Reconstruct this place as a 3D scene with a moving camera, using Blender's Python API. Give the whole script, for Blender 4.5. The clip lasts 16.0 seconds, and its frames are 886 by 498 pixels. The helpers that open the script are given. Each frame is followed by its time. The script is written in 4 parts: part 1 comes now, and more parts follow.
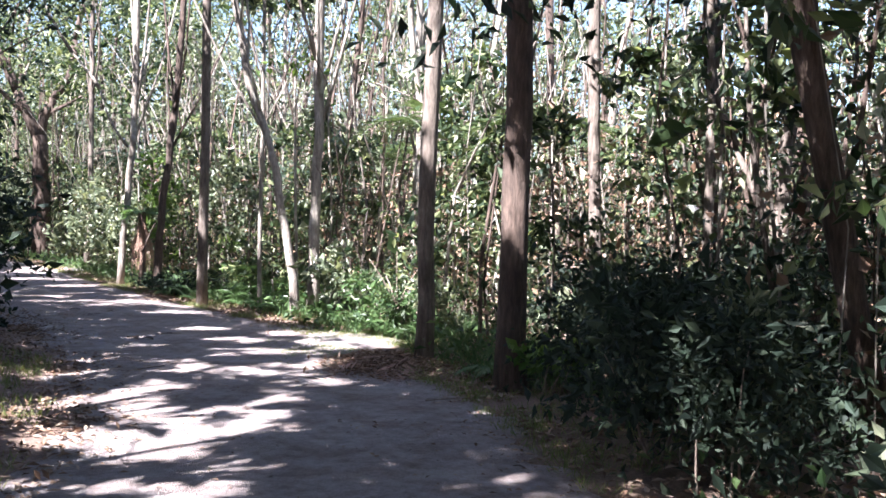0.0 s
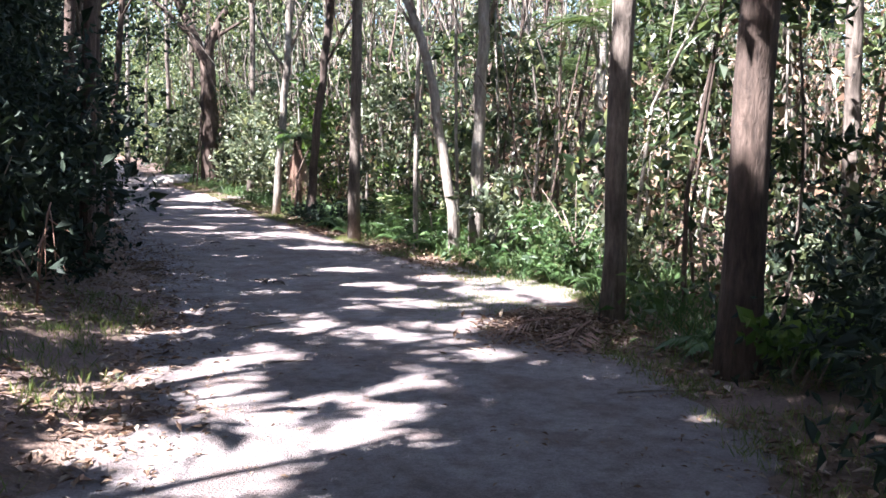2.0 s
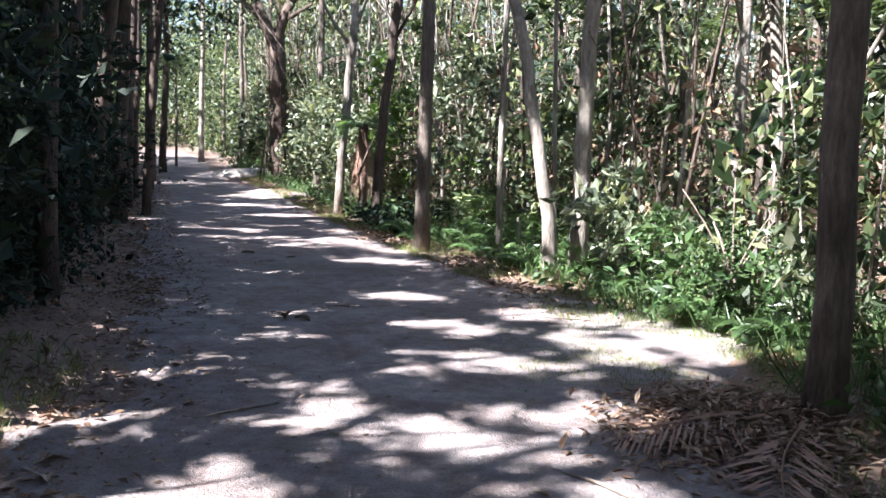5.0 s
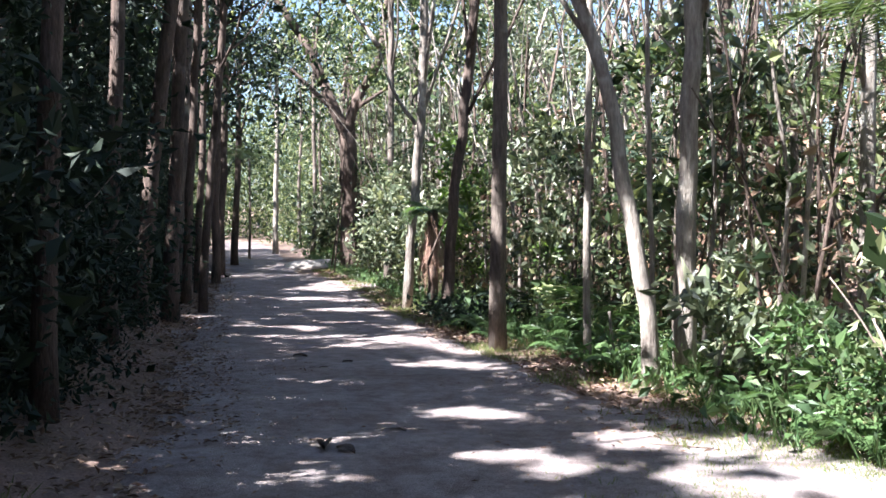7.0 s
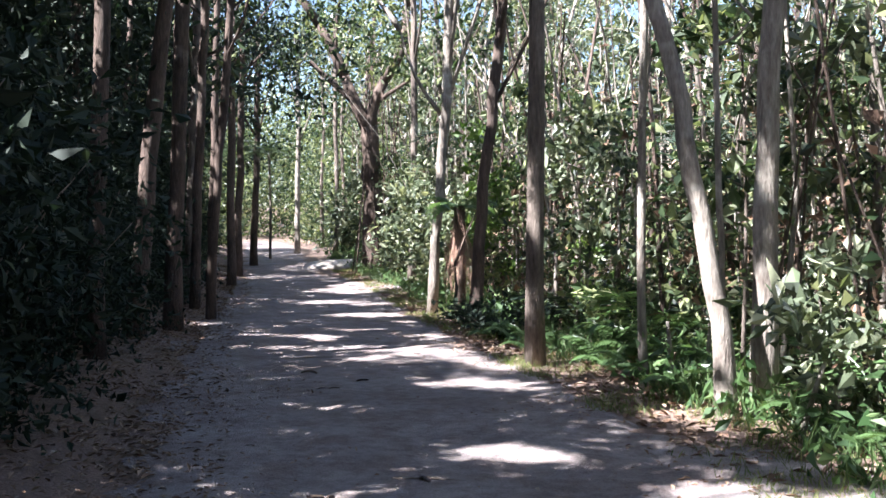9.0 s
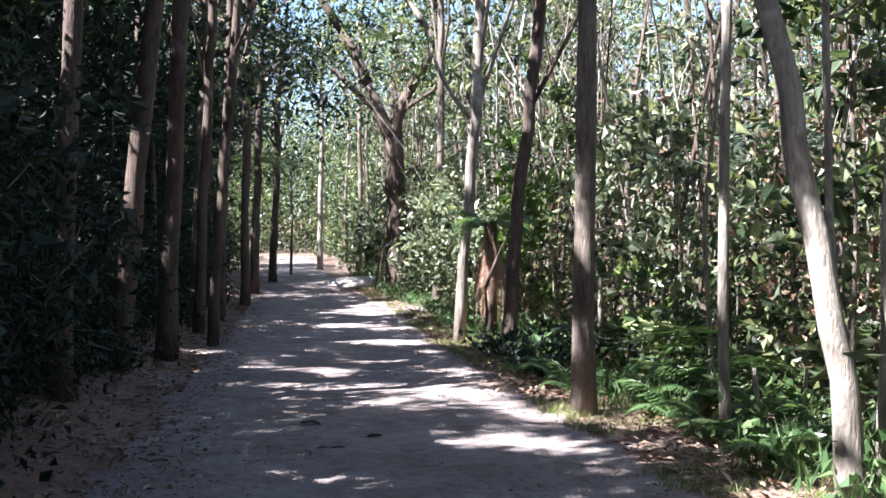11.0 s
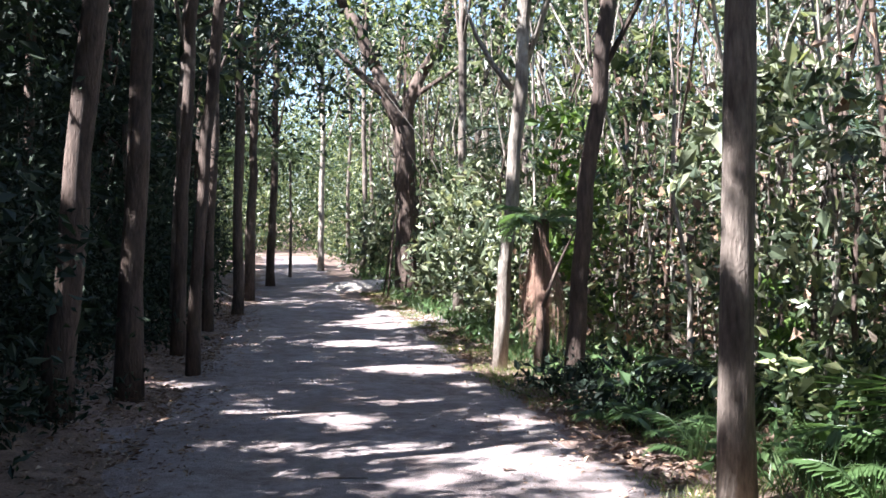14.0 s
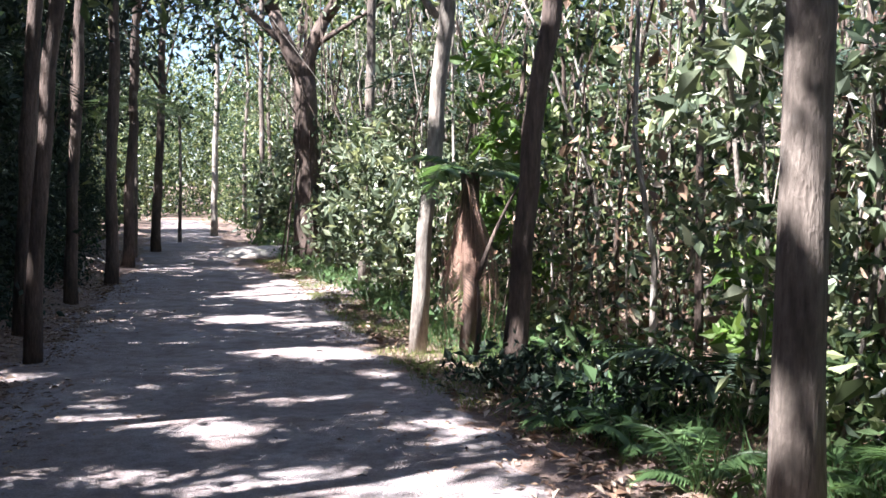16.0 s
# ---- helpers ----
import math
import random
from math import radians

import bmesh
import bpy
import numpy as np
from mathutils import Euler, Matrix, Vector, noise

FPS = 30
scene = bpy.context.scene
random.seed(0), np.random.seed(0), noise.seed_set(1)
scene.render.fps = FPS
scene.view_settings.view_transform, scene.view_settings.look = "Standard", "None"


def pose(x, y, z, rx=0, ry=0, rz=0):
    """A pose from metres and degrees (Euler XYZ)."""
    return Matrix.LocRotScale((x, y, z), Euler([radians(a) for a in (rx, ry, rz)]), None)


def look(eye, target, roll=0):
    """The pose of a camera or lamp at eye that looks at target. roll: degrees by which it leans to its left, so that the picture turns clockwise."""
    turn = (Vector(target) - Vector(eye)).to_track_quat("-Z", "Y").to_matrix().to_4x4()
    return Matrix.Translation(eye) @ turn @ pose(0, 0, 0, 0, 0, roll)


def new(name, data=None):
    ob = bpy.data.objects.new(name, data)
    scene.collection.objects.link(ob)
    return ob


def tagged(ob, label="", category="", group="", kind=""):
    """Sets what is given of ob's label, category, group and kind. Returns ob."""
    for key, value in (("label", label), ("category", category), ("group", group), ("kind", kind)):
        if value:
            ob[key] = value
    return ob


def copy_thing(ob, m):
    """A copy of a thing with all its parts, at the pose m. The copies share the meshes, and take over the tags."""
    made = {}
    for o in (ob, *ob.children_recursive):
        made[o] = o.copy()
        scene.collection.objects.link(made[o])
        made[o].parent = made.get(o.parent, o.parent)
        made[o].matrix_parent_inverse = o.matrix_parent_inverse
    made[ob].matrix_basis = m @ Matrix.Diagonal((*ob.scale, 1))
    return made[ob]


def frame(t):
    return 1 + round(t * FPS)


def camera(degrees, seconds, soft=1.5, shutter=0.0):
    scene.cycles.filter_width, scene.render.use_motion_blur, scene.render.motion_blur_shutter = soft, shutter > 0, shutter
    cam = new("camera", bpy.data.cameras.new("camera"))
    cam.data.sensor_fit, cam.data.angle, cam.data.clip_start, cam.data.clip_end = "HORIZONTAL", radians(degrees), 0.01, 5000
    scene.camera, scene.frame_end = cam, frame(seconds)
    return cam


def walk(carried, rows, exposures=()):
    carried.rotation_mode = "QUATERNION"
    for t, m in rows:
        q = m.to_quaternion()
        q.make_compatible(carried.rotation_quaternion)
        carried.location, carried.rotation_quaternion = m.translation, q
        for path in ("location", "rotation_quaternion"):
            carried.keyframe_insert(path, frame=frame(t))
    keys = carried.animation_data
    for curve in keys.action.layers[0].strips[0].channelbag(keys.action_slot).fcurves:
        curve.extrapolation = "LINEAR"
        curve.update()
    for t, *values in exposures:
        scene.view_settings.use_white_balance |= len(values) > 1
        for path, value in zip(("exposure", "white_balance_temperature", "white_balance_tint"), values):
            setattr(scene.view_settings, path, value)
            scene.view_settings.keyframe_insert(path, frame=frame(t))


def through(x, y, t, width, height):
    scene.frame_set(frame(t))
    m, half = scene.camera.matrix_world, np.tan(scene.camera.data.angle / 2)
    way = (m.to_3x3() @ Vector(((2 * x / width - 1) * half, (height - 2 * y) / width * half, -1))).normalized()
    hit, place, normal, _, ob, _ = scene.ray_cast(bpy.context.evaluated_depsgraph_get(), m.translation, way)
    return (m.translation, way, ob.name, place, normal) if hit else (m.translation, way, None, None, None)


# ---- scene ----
cam = camera(50.0, 16.0, soft=1.6)
PATH = [
    (0, (0.445, -0.734, 1.605), (0.274, 9.261, 1.370), 1.08),
    (0.5, (0.543, -0.433, 1.657), (-0.214, 9.528, 1.192), 1.15),
    (1, (0.534, 0.082, 1.671), (-0.549, 9.996, 0.930), 0.95),
    (1.5, (0.443, 0.859, 1.621), (-1.061, 10.701, 0.684), 0.53),
    (2, (0.231, 1.812, 1.539), (-1.738, 11.563, 0.520), 0.93),
    (2.5, (0.042, 2.614, 1.521), (-2.410, 12.247, 0.428), 1.03),
    (3, (-0.106, 3.285, 1.502), (-2.986, 12.787, 0.311), 1.15),
    (3.5, (-0.233, 3.774, 1.500), (-3.237, 13.217, 0.151), 1.22),
    (4, (-0.318, 4.270, 1.465), (-3.091, 13.767, 0.006), 1.32),
    (6.5, (-0.849, 6.125, 1.400), (-4.125, 15.571, 1.216), 0.31),
    (7, (-0.942, 6.543, 1.398), (-4.581, 15.856, 1.238), 0.06),
    (7.5, (-0.980, 6.765, 1.410), (-4.739, 16.030, 1.214), -0.22),
    (8, (-1.073, 6.995, 1.403), (-4.786, 16.276, 1.146), -0.20),
    (8.5, (-1.289, 7.420, 1.385), (-5.057, 16.679, 1.147), -0.13),
    (9, (-1.486, 7.832, 1.403), (-5.373, 17.044, 1.222), -0.30),
    (9.5, (-1.676, 8.293, 1.419), (-5.729, 17.435, 1.425), -0.36),
    (12, (-2.584, 9.988, 1.469), (-6.754, 19.076, 1.383), 0.11),
    (12.5, (-2.885, 10.423, 1.445), (-7.093, 19.491, 1.165), 0.08),
    (13, (-3.207, 10.927, 1.442), (-7.538, 19.940, 1.307), 0.12),
    (13.5, (-3.475, 11.324, 1.480), (-7.810, 20.335, 1.472), 0.14),
    (14, (-3.749, 11.714, 1.516), (-7.881, 20.821, 1.477), 0.03),
    (14.5, (-4.020, 12.149, 1.488), (-7.889, 21.369, 1.373), 0.30),
    (15, (-4.263, 12.590, 1.447), (-7.873, 21.914, 1.261), 0.39),
    (15.5, (-4.435, 13.032, 1.436), (-7.827, 22.435, 1.149), 0.27),
    (16, (-4.621, 13.484, 1.428), (-7.782, 22.964, 1.053), 0.71),
]
walk(cam, [(t, look(eye, target, roll)) for t, eye, target, roll in PATH], [(0.0, 2.98, 6000, 18), (3.0, 2.95, 6000, 17), (5.0, 2.82, 6000, 14), (16.0, 2.84, 6000, 15)])

# ---- sky and sun ----
SUN_AZ, SUN_EL = radians(220.0), radians(50.0)          # the sun stands behind and to the left of the walker
TO_SUN = Vector((math.sin(SUN_AZ) * math.cos(SUN_EL), math.cos(SUN_AZ) * math.cos(SUN_EL), math.sin(SUN_EL)))
world = bpy.data.worlds.new("world")
scene.world = world
world.use_nodes = True
wn = world.node_tree.nodes
sky = wn.new("ShaderNodeTexSky")
sky.sky_type, sky.sun_disc = "NISHITA", False
sky.sun_elevation, sky.sun_rotation = SUN_EL, SUN_AZ
world.node_tree.links.new(sky.outputs[0], wn["Background"].inputs[0])
wn["Background"].inputs[1].default_value = 0.05
sun_data = bpy.data.lights.new("sun", "SUN")
sun_data.energy, sun_data.angle, sun_data.color = 5.0, radians(0.6), (1.0, 0.96, 0.91)
sun = new("sun", sun_data)
sun.matrix_world = look(TO_SUN * 60, (0, 0, 0))


# ---- materials ----
def material(name):
    m = bpy.data.materials.new(name)
    m.use_nodes = True
    return m, m.node_tree.nodes, m.node_tree.links, m.node_tree.nodes["Principled BSDF"]


def noise_node(n, l, scale, detail=5.0, stretch=None, rough=0.6):
    co = n.new("ShaderNodeTexCoord")
    t = n.new("ShaderNodeTexNoise")
    t.inputs["Scale"].default_value, t.inputs["Detail"].default_value, t.inputs["Roughness"].default_value = scale, detail, rough
    if stretch:
        mp = n.new("ShaderNodeMapping")
        mp.inputs["Scale"].default_value = stretch
        l.new(co.outputs["Object"], mp.inputs[0])
        l.new(mp.outputs[0], t.inputs[0])
    else:
        l.new(co.outputs["Object"], t.inputs[0])
    return t.outputs["Fac"]


def ramp(n, l, fac, stops):
    r = n.new("ShaderNodeValToRGB")
    e = r.color_ramp.elements
    while len(e) < len(stops):
        e.new(0.5)
    for el, (p, c) in zip(e, stops):
        el.position, el.color = p, (*c, 1)
    l.new(fac, r.inputs[0])
    return r.outputs[0]


def mix(n, l, fac, a, b, mode="MIX"):
    m = n.new("ShaderNodeMix")
    m.data_type, m.blend_type = "RGBA", mode
    for s, v in zip((m.inputs[0], m.inputs[6], m.inputs[7]), (fac, a, b)):
        if isinstance(v, (int, float)):
            s.default_value = v
        elif isinstance(v, tuple):
            s.default_value = (*v, 1)
        else:
            l.new(v, s)
    return m.outputs[2]


def bump(n, l, p, height, strength, dist):
    b = n.new("ShaderNodeBump")
    b.inputs["Strength"].default_value, b.inputs["Distance"].default_value = strength, dist
    l.new(height, b.inputs["Height"])
    l.new(b.outputs[0], p.inputs["Normal"])


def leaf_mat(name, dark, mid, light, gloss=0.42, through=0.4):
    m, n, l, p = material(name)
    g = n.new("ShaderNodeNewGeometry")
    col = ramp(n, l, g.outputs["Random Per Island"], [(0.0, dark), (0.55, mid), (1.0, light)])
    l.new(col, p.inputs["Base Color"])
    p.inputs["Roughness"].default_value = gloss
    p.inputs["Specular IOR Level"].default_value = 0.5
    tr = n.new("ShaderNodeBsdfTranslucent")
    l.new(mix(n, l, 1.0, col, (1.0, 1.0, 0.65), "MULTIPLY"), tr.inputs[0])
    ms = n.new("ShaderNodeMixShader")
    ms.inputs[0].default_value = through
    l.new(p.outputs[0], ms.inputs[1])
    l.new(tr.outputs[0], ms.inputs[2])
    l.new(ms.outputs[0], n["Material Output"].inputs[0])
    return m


def bark_mat(name, dark, light, patch, amount=0.55):
    m, n, l, p = material(name)
    a = noise_node(n, l, 6.0, 6.0, (5.0, 5.0, 0.9))
    b = noise_node(n, l, 2.2, 3.0)
    c = noise_node(n, l, 34.0, 5.0, (2.0, 2.0, 0.5))
    col = ramp(n, l, a, [(0.3, dark), (0.72, light)])
    spots = ramp(n, l, b, [(amount, (0, 0, 0)), (amount + 0.12, (1, 1, 1))])
    col = mix(n, l, spots, col, patch)
    col = mix(n, l, 0.5, col, ramp(n, l, c, [(0.3, (0.45, 0.45, 0.45)), (0.7, (1.2, 1.2, 1.2))]), "MULTIPLY")
    d = noise_node(n, l, 1.7, 4.0, (1.6, 1.6, 0.8))
    col = mix(n, l, 0.75, col, ramp(n, l, d, [(0.36, (0.32, 0.29, 0.27)), (0.5, (0.85, 0.83, 0.8)), (0.66, (1.2, 1.2, 1.18))]), "MULTIPLY")
    l.new(col, p.inputs["Base Color"])
    p.inputs["Roughness"].default_value = 0.85
    bump(n, l, p, mix(n, l, 0.5, c, a), 0.9, 0.04)
    return m


def plain_mat(name, dark, light, scale=20.0, rough=0.85, strength=0.5):
    m, n, l, p = material(name)
    f = noise_node(n, l, scale, 6.0)
    l.new(ramp(n, l, f, [(0.3, dark), (0.7, light)]), p.inputs["Base Color"])
    p.inputs["Roughness"].default_value = rough
    bump(n, l, p, f, strength, 0.02)
    return m


def island_mat(name, stops, rough=0.8):
    m, n, l, p = material(name)
    g = n.new("ShaderNodeNewGeometry")
    l.new(ramp(n, l, g.outputs["Random Per Island"], stops), p.inputs["Base Color"])
    p.inputs["Roughness"].default_value = rough
    return m


LEAF = leaf_mat("leaf", (0.013, 0.027, 0.014), (0.06, 0.095, 0.04), (0.28, 0.31, 0.15), 0.4, 0.42)
# Leaf copy with shade put into its colour; also used for dark green plants.
LEAF_SHADE_DARK = leaf_mat("leaf_shade_dark", (0.008, 0.018, 0.011), (0.018, 0.036, 0.02), (0.038, 0.056, 0.03), 0.72, 0.2)
LEAF_BRIGHT = leaf_mat("leaf_bright", (0.06, 0.12, 0.025), (0.11, 0.19, 0.04), (0.19, 0.27, 0.08), 0.5, 0.5)
LEAF_GREY = leaf_mat("leaf_grey", (0.04, 0.056, 0.034), (0.14, 0.175, 0.105), (0.38, 0.40, 0.27), 0.42, 0.32)
LEAF_FERN = leaf_mat("leaf_fern", (0.045, 0.095, 0.035), (0.085, 0.15, 0.055), (0.16, 0.23, 0.10), 0.4, 0.4)
GRASS = leaf_mat("grass_blade", (0.08, 0.13, 0.03), (0.16, 0.21, 0.06), (0.33, 0.32, 0.14), 0.5, 0.4)
DRY = island_mat("dry_leaf", [(0.0, (0.09, 0.05, 0.03)), (0.4, (0.20, 0.12, 0.075)), (0.75, (0.32, 0.22, 0.15)), (1.0, (0.45, 0.36, 0.28))])
DRY_FROND = island_mat("dry_frond", [(0.0, (0.10, 0.052, 0.035)), (0.5, (0.27, 0.155, 0.11)), (1.0, (0.50, 0.37, 0.29))])
BARK_PALE = bark_mat("bark_pale", (0.20, 0.165, 0.14), (0.47, 0.43, 0.375), (0.60, 0.57, 0.51), 0.56)
BARK_GREY = bark_mat("bark_grey", (0.10, 0.078, 0.064), (0.27, 0.225, 0.19), (0.40, 0.375, 0.33), 0.6)
BARK_BROWN = bark_mat("bark_brown", (0.055, 0.038, 0.03), (0.17, 0.12, 0.095), (0.27, 0.215, 0.18), 0.64)
STICK = plain_mat("stick", (0.10, 0.075, 0.06), (0.32, 0.26, 0.21), 18.0)
ROCK = plain_mat("rock", (0.34, 0.29, 0.25), (0.58, 0.53, 0.47), 7.0)


def road_mat():
    m, n, l, p = material("sandy_track")
    big = noise_node(n, l, 0.55, 4.0)
    patchy = noise_node(n, l, 2.3, 6.0, (1.0, 1.0, 1.0), 0.7)
    mid = noise_node(n, l, 9.0, 6.0, None, 0.7)
    fine = noise_node(n, l, 70.0, 6.0)
    col = ramp(n, l, big, [(0.3, (0.30, 0.255, 0.25)), (0.7, (0.45, 0.405, 0.40))])
    col = mix(n, l, ramp(n, l, patchy, [(0.44, (0, 0, 0)), (0.62, (0.8, 0.8, 0.8))]), col, (0.235, 0.18, 0.165))
    col = mix(n, l, 0.7, col, ramp(n, l, mid, [(0.3, (0.5, 0.46, 0.44)), (0.55, (1.0, 0.98, 0.97)), (0.75, (1.15, 1.13, 1.12))]), "MULTIPLY")
    col = mix(n, l, 0.6, col, ramp(n, l, fine, [(0.3, (0.5, 0.48, 0.46)), (0.7, (1.25, 1.25, 1.25))]), "MULTIPLY")
    l.new(col, p.inputs["Base Color"])
    p.inputs["Roughness"].default_value = 0.92
    ad = n.new("ShaderNodeMath")
    ad.operation = "ADD"
    l.new(fine, ad.inputs[0])
    l.new(mid, ad.inputs[1])
    bump(n, l, p, ad.outputs[0], 0.9, 0.045)
    return m


def soil_mat():
    m, n, l, p = material("forest_soil")
    big = noise_node(n, l, 0.35, 5.0)
    mid = noise_node(n, l, 5.0, 6.0)
    fine = noise_node(n, l, 38.0, 6.0)
    col = ramp(n, l, mid, [(0.25, (0.10, 0.065, 0.045)), (0.5, (0.22, 0.15, 0.11)), (0.75, (0.36, 0.26, 0.20))])
    col = mix(n, l, ramp(n, l, big, [(0.45, (0, 0, 0)), (0.6, (1, 1, 1))]), col, (0.30, 0.21, 0.175))
    col = mix(n, l, 0.6, col, ramp(n, l, fine, [(0.3, (0.4, 0.4, 0.4)), (0.7, (1.25, 1.25, 1.25))]), "MULTIPLY")
    l.new(col, p.inputs["Base Color"])
    p.inputs["Roughness"].default_value = 0.95
    bump(n, l, p, fine, 0.9, 0.05)
    return m


ROAD, SOIL = road_mat(), soil_mat()

# ---- the lie of the land ----
LINE = np.array([(0.4, -60), (0.5, -15), (0.5, -4), (0.25, 1.5), (-0.35, 5), (-0.9, 7.2), (-2.1, 10), (-3.5, 12.6), (-5.4, 15.4), (-7.55, 18.4),
                 (-9.9, 22), (-13.8, 28), (-18.1, 34), (-24.9, 44), (-32, 54.5), (-39, 64.5), (-49, 78), (-67, 104)], float)
SEG = LINE[1:] - LINE[:-1]
LEN = np.linalg.norm(SEG, axis=1)
ALONG = np.r_[0, np.cumsum(LEN)]


def road_coords(xy):
    """Distance to the right of the middle of the track, and the distance along it."""
    xy = np.asarray(xy, float)
    best = np.full(len(xy), 1e9)
    off, along = np.zeros(len(xy)), np.zeros(len(xy))
    for a, s, ln, al in zip(LINE, SEG, LEN, ALONG):
        d = xy - a
        u = np.clip((d @ s) / ln ** 2, 0, 1)
        r = d - u[:, None] * s
        dist = np.hypot(*r.T)
        side = np.sign(s[1] * d[:, 0] - s[0] * d[:, 1])
        near = dist < best
        best[near], off[near], along[near] = dist[near], (dist * side)[near], (al + u * ln)[near]
    return off, along


def ripple(x, y, f, seed=0.0):
    return (np.sin(x * f + 1.3 * np.sin(y * f * 0.7 + seed)) + np.sin(y * f * 1.13 + 1.7 * np.sin(x * f * 0.6 + 2 * seed))) * 0.5


def heights(xy):
    xy = np.asarray(xy, float)
    d, s = road_coords(xy)
    x, y = xy.T
    z = 0.012 * ripple(x, y, 1.9) + 0.008 * ripple(x, y, 5.1, 1.0)
    r = np.clip(d - 1.9, 0, 1.2)
    z += 0.06 * r / 1.2 * (d > 0) + np.clip(d - 5.5, 0, 26) * 0.17 * (d > 0)
    le = np.clip(-d - 1.9, 0, 1.6)
    z += 0.26 * le / 1.6 * (d < 0) + np.clip(-d - 4, 0, 40) * 0.10 * (d < 0)
    z += np.clip(s - 90, 0, 90) * 0.013
    out = np.clip((np.abs(d) - 2) / 3, 0, 1)
    z += out * (0.05 * ripple(x, y, 1.1, 2.0) + 0.03 * ripple(x, y, 3.3, 4.0))
    return z


def ground_z(x, y):
    return float(heights([(x, y)])[0])


def mesh_from(name, verts, faces, mat, smooth=False):
    me = bpy.data.meshes.new(name)
    verts, faces = np.asarray(verts, np.float32), np.asarray(faces, np.int32)
    k = faces.shape[1]
    me.vertices.add(len(verts))
    me.vertices.foreach_set("co", verts.ravel())
    me.loops.add(faces.size)
    me.loops.foreach_set("vertex_index", faces.ravel())
    me.polygons.add(len(faces))
    me.polygons.foreach_set("loop_start", np.arange(0, faces.size, k, dtype=np.int32))
    me.polygons.foreach_set("use_smooth", np.full(len(faces), smooth))
    me.update(calc_edges=True)
    me.validate()
    me.materials.append(mat)
    return me


def sheet(xs, ys, fn):
    gx, gy = np.meshgrid(xs, ys)
    xy = np.c_[gx.ravel(), gy.ravel()]
    w = len(xs)
    i = np.arange(w * len(ys)).reshape(len(ys), w)
    f = np.c_[i[:-1, :-1].ravel(), i[:-1, 1:].ravel(), i[1:, 1:].ravel(), i[1:, :-1].ravel()]
    return np.c_[xy, fn(xy)], f


GX = np.r_[np.linspace(-400, -60, 12), np.arange(-55, -24, 1.2), np.arange(-24, 12, 0.28), np.arange(12, 40, 1.2), np.linspace(45, 400, 12)]
GY = np.r_[np.linspace(-400, -40, 10), np.arange(-35, -4, 1.2), np.arange(-4, 40, 0.28), np.arange(40, 90, 1.2), np.linspace(95, 400, 12)]
v, f = sheet(GX, GY, lambda xy: heights(xy) - 0.012)
tagged(new("ground", mesh_from("ground", v, f, SOIL, True)), "brown forest soil covered with leaf litter", "ground", kind="structure")


def road_mesh():
    n_along, n_across = 900, 22
    s = np.linspace(40, 143, n_along)
    mid = np.c_[np.interp(s, ALONG, LINE[:, 0]), np.interp(s, ALONG, LINE[:, 1])]
    for _ in range(14):
        mid[1:-1] = (mid[:-2] + mid[1:-1] * 2 + mid[2:]) / 4
    t = np.gradient(mid, axis=0)
    t /= np.linalg.norm(t, axis=1)[:, None]
    nrm = np.c_[t[:, 1], -t[:, 0]]
    wob = 0.14 * np.sin(s * 1.7) + 0.09 * np.sin(s * 4.1 + 1) + 0.07 * np.sin(s * 9.7) + np.random.normal(size=n_along) * 0.05
    wob2 = 0.12 * np.sin(s * 1.3 + 2) + 0.09 * np.sin(s * 3.7) + 0.07 * np.sin(s * 11.1) + np.random.normal(size=n_along) * 0.05
    u = np.linspace(0, 1, n_across)
    narrow = 0.62 * np.clip((s - 92) / 6, 0, 1) - 0.35 * np.clip((s - 106) / 14, 0, 1)
    lo = -1.85 + wob + narrow
    hi = 1.75 + wob2 - narrow + 1.1 * np.exp(-((s - 72.2) / 1.7) ** 2) + 1.9 * np.exp(-((s - 91.5) / 2.2) ** 2)
    off = lo[:, None] + (hi - lo)[:, None] * u
    xy = mid[:, None] + nrm[:, None] * off[..., None]
    flat = xy.reshape(-1, 2)
    edge = np.minimum(u, 1 - u)
    lift = np.where(edge < 0.01, -0.03, 0.004 + 0.012 * np.minimum(edge * 6, 1))
    z = heights(flat) + np.tile(lift, n_along)
    rut = np.exp(-((np.abs(off) - 0.75) / 0.25) ** 2) * 0.018
    i = np.arange(n_along * n_across).reshape(n_along, n_across)
    f = np.c_[i[:-1, :-1].ravel(), i[:-1, 1:].ravel(), i[1:, 1:].ravel(), i[1:, :-1].ravel()]
    return mesh_from("road", np.c_[flat, z - 0.4 * rut.ravel()], f, ROAD, True)


tagged(new("road", road_mesh()), "pale sandy dirt track with ragged edges", "road", kind="structure")


# ---- building blocks ----
def tube(bm, pts, radii, sides=8, knob=0.0, rng=None):
    pts = [Vector(p) for p in pts]
    rings = []
    for i, p in enumerate(pts):
        d = (pts[min(i + 1, len(pts) - 1)] - pts[max(i - 1, 0)]).normalized()
        a = d.orthogonal().normalized() if abs(d.z) < 0.2 else Vector((1, 0, 0)).cross(d).normalized()
        b = d.cross(a)
        ring = []
        for k in range(sides):
            th = 2 * math.pi * k / sides
            r = radii[i] * (1 + (rng.uniform(-knob, knob) if rng else 0))
            ring.append(bm.verts.new(p + a * (math.cos(th) * r) + b * (math.sin(th) * r)))
        rings.append(ring)
    for r0, r1 in zip(rings, rings[1:]):
        for k in range(sides):
            bm.faces.new((r0[k], r0[(k + 1) % sides], r1[(k + 1) % sides], r1[k])).smooth = True
    bm.faces.new(rings[-1])
    bm.faces.new(rings[0][::-1])


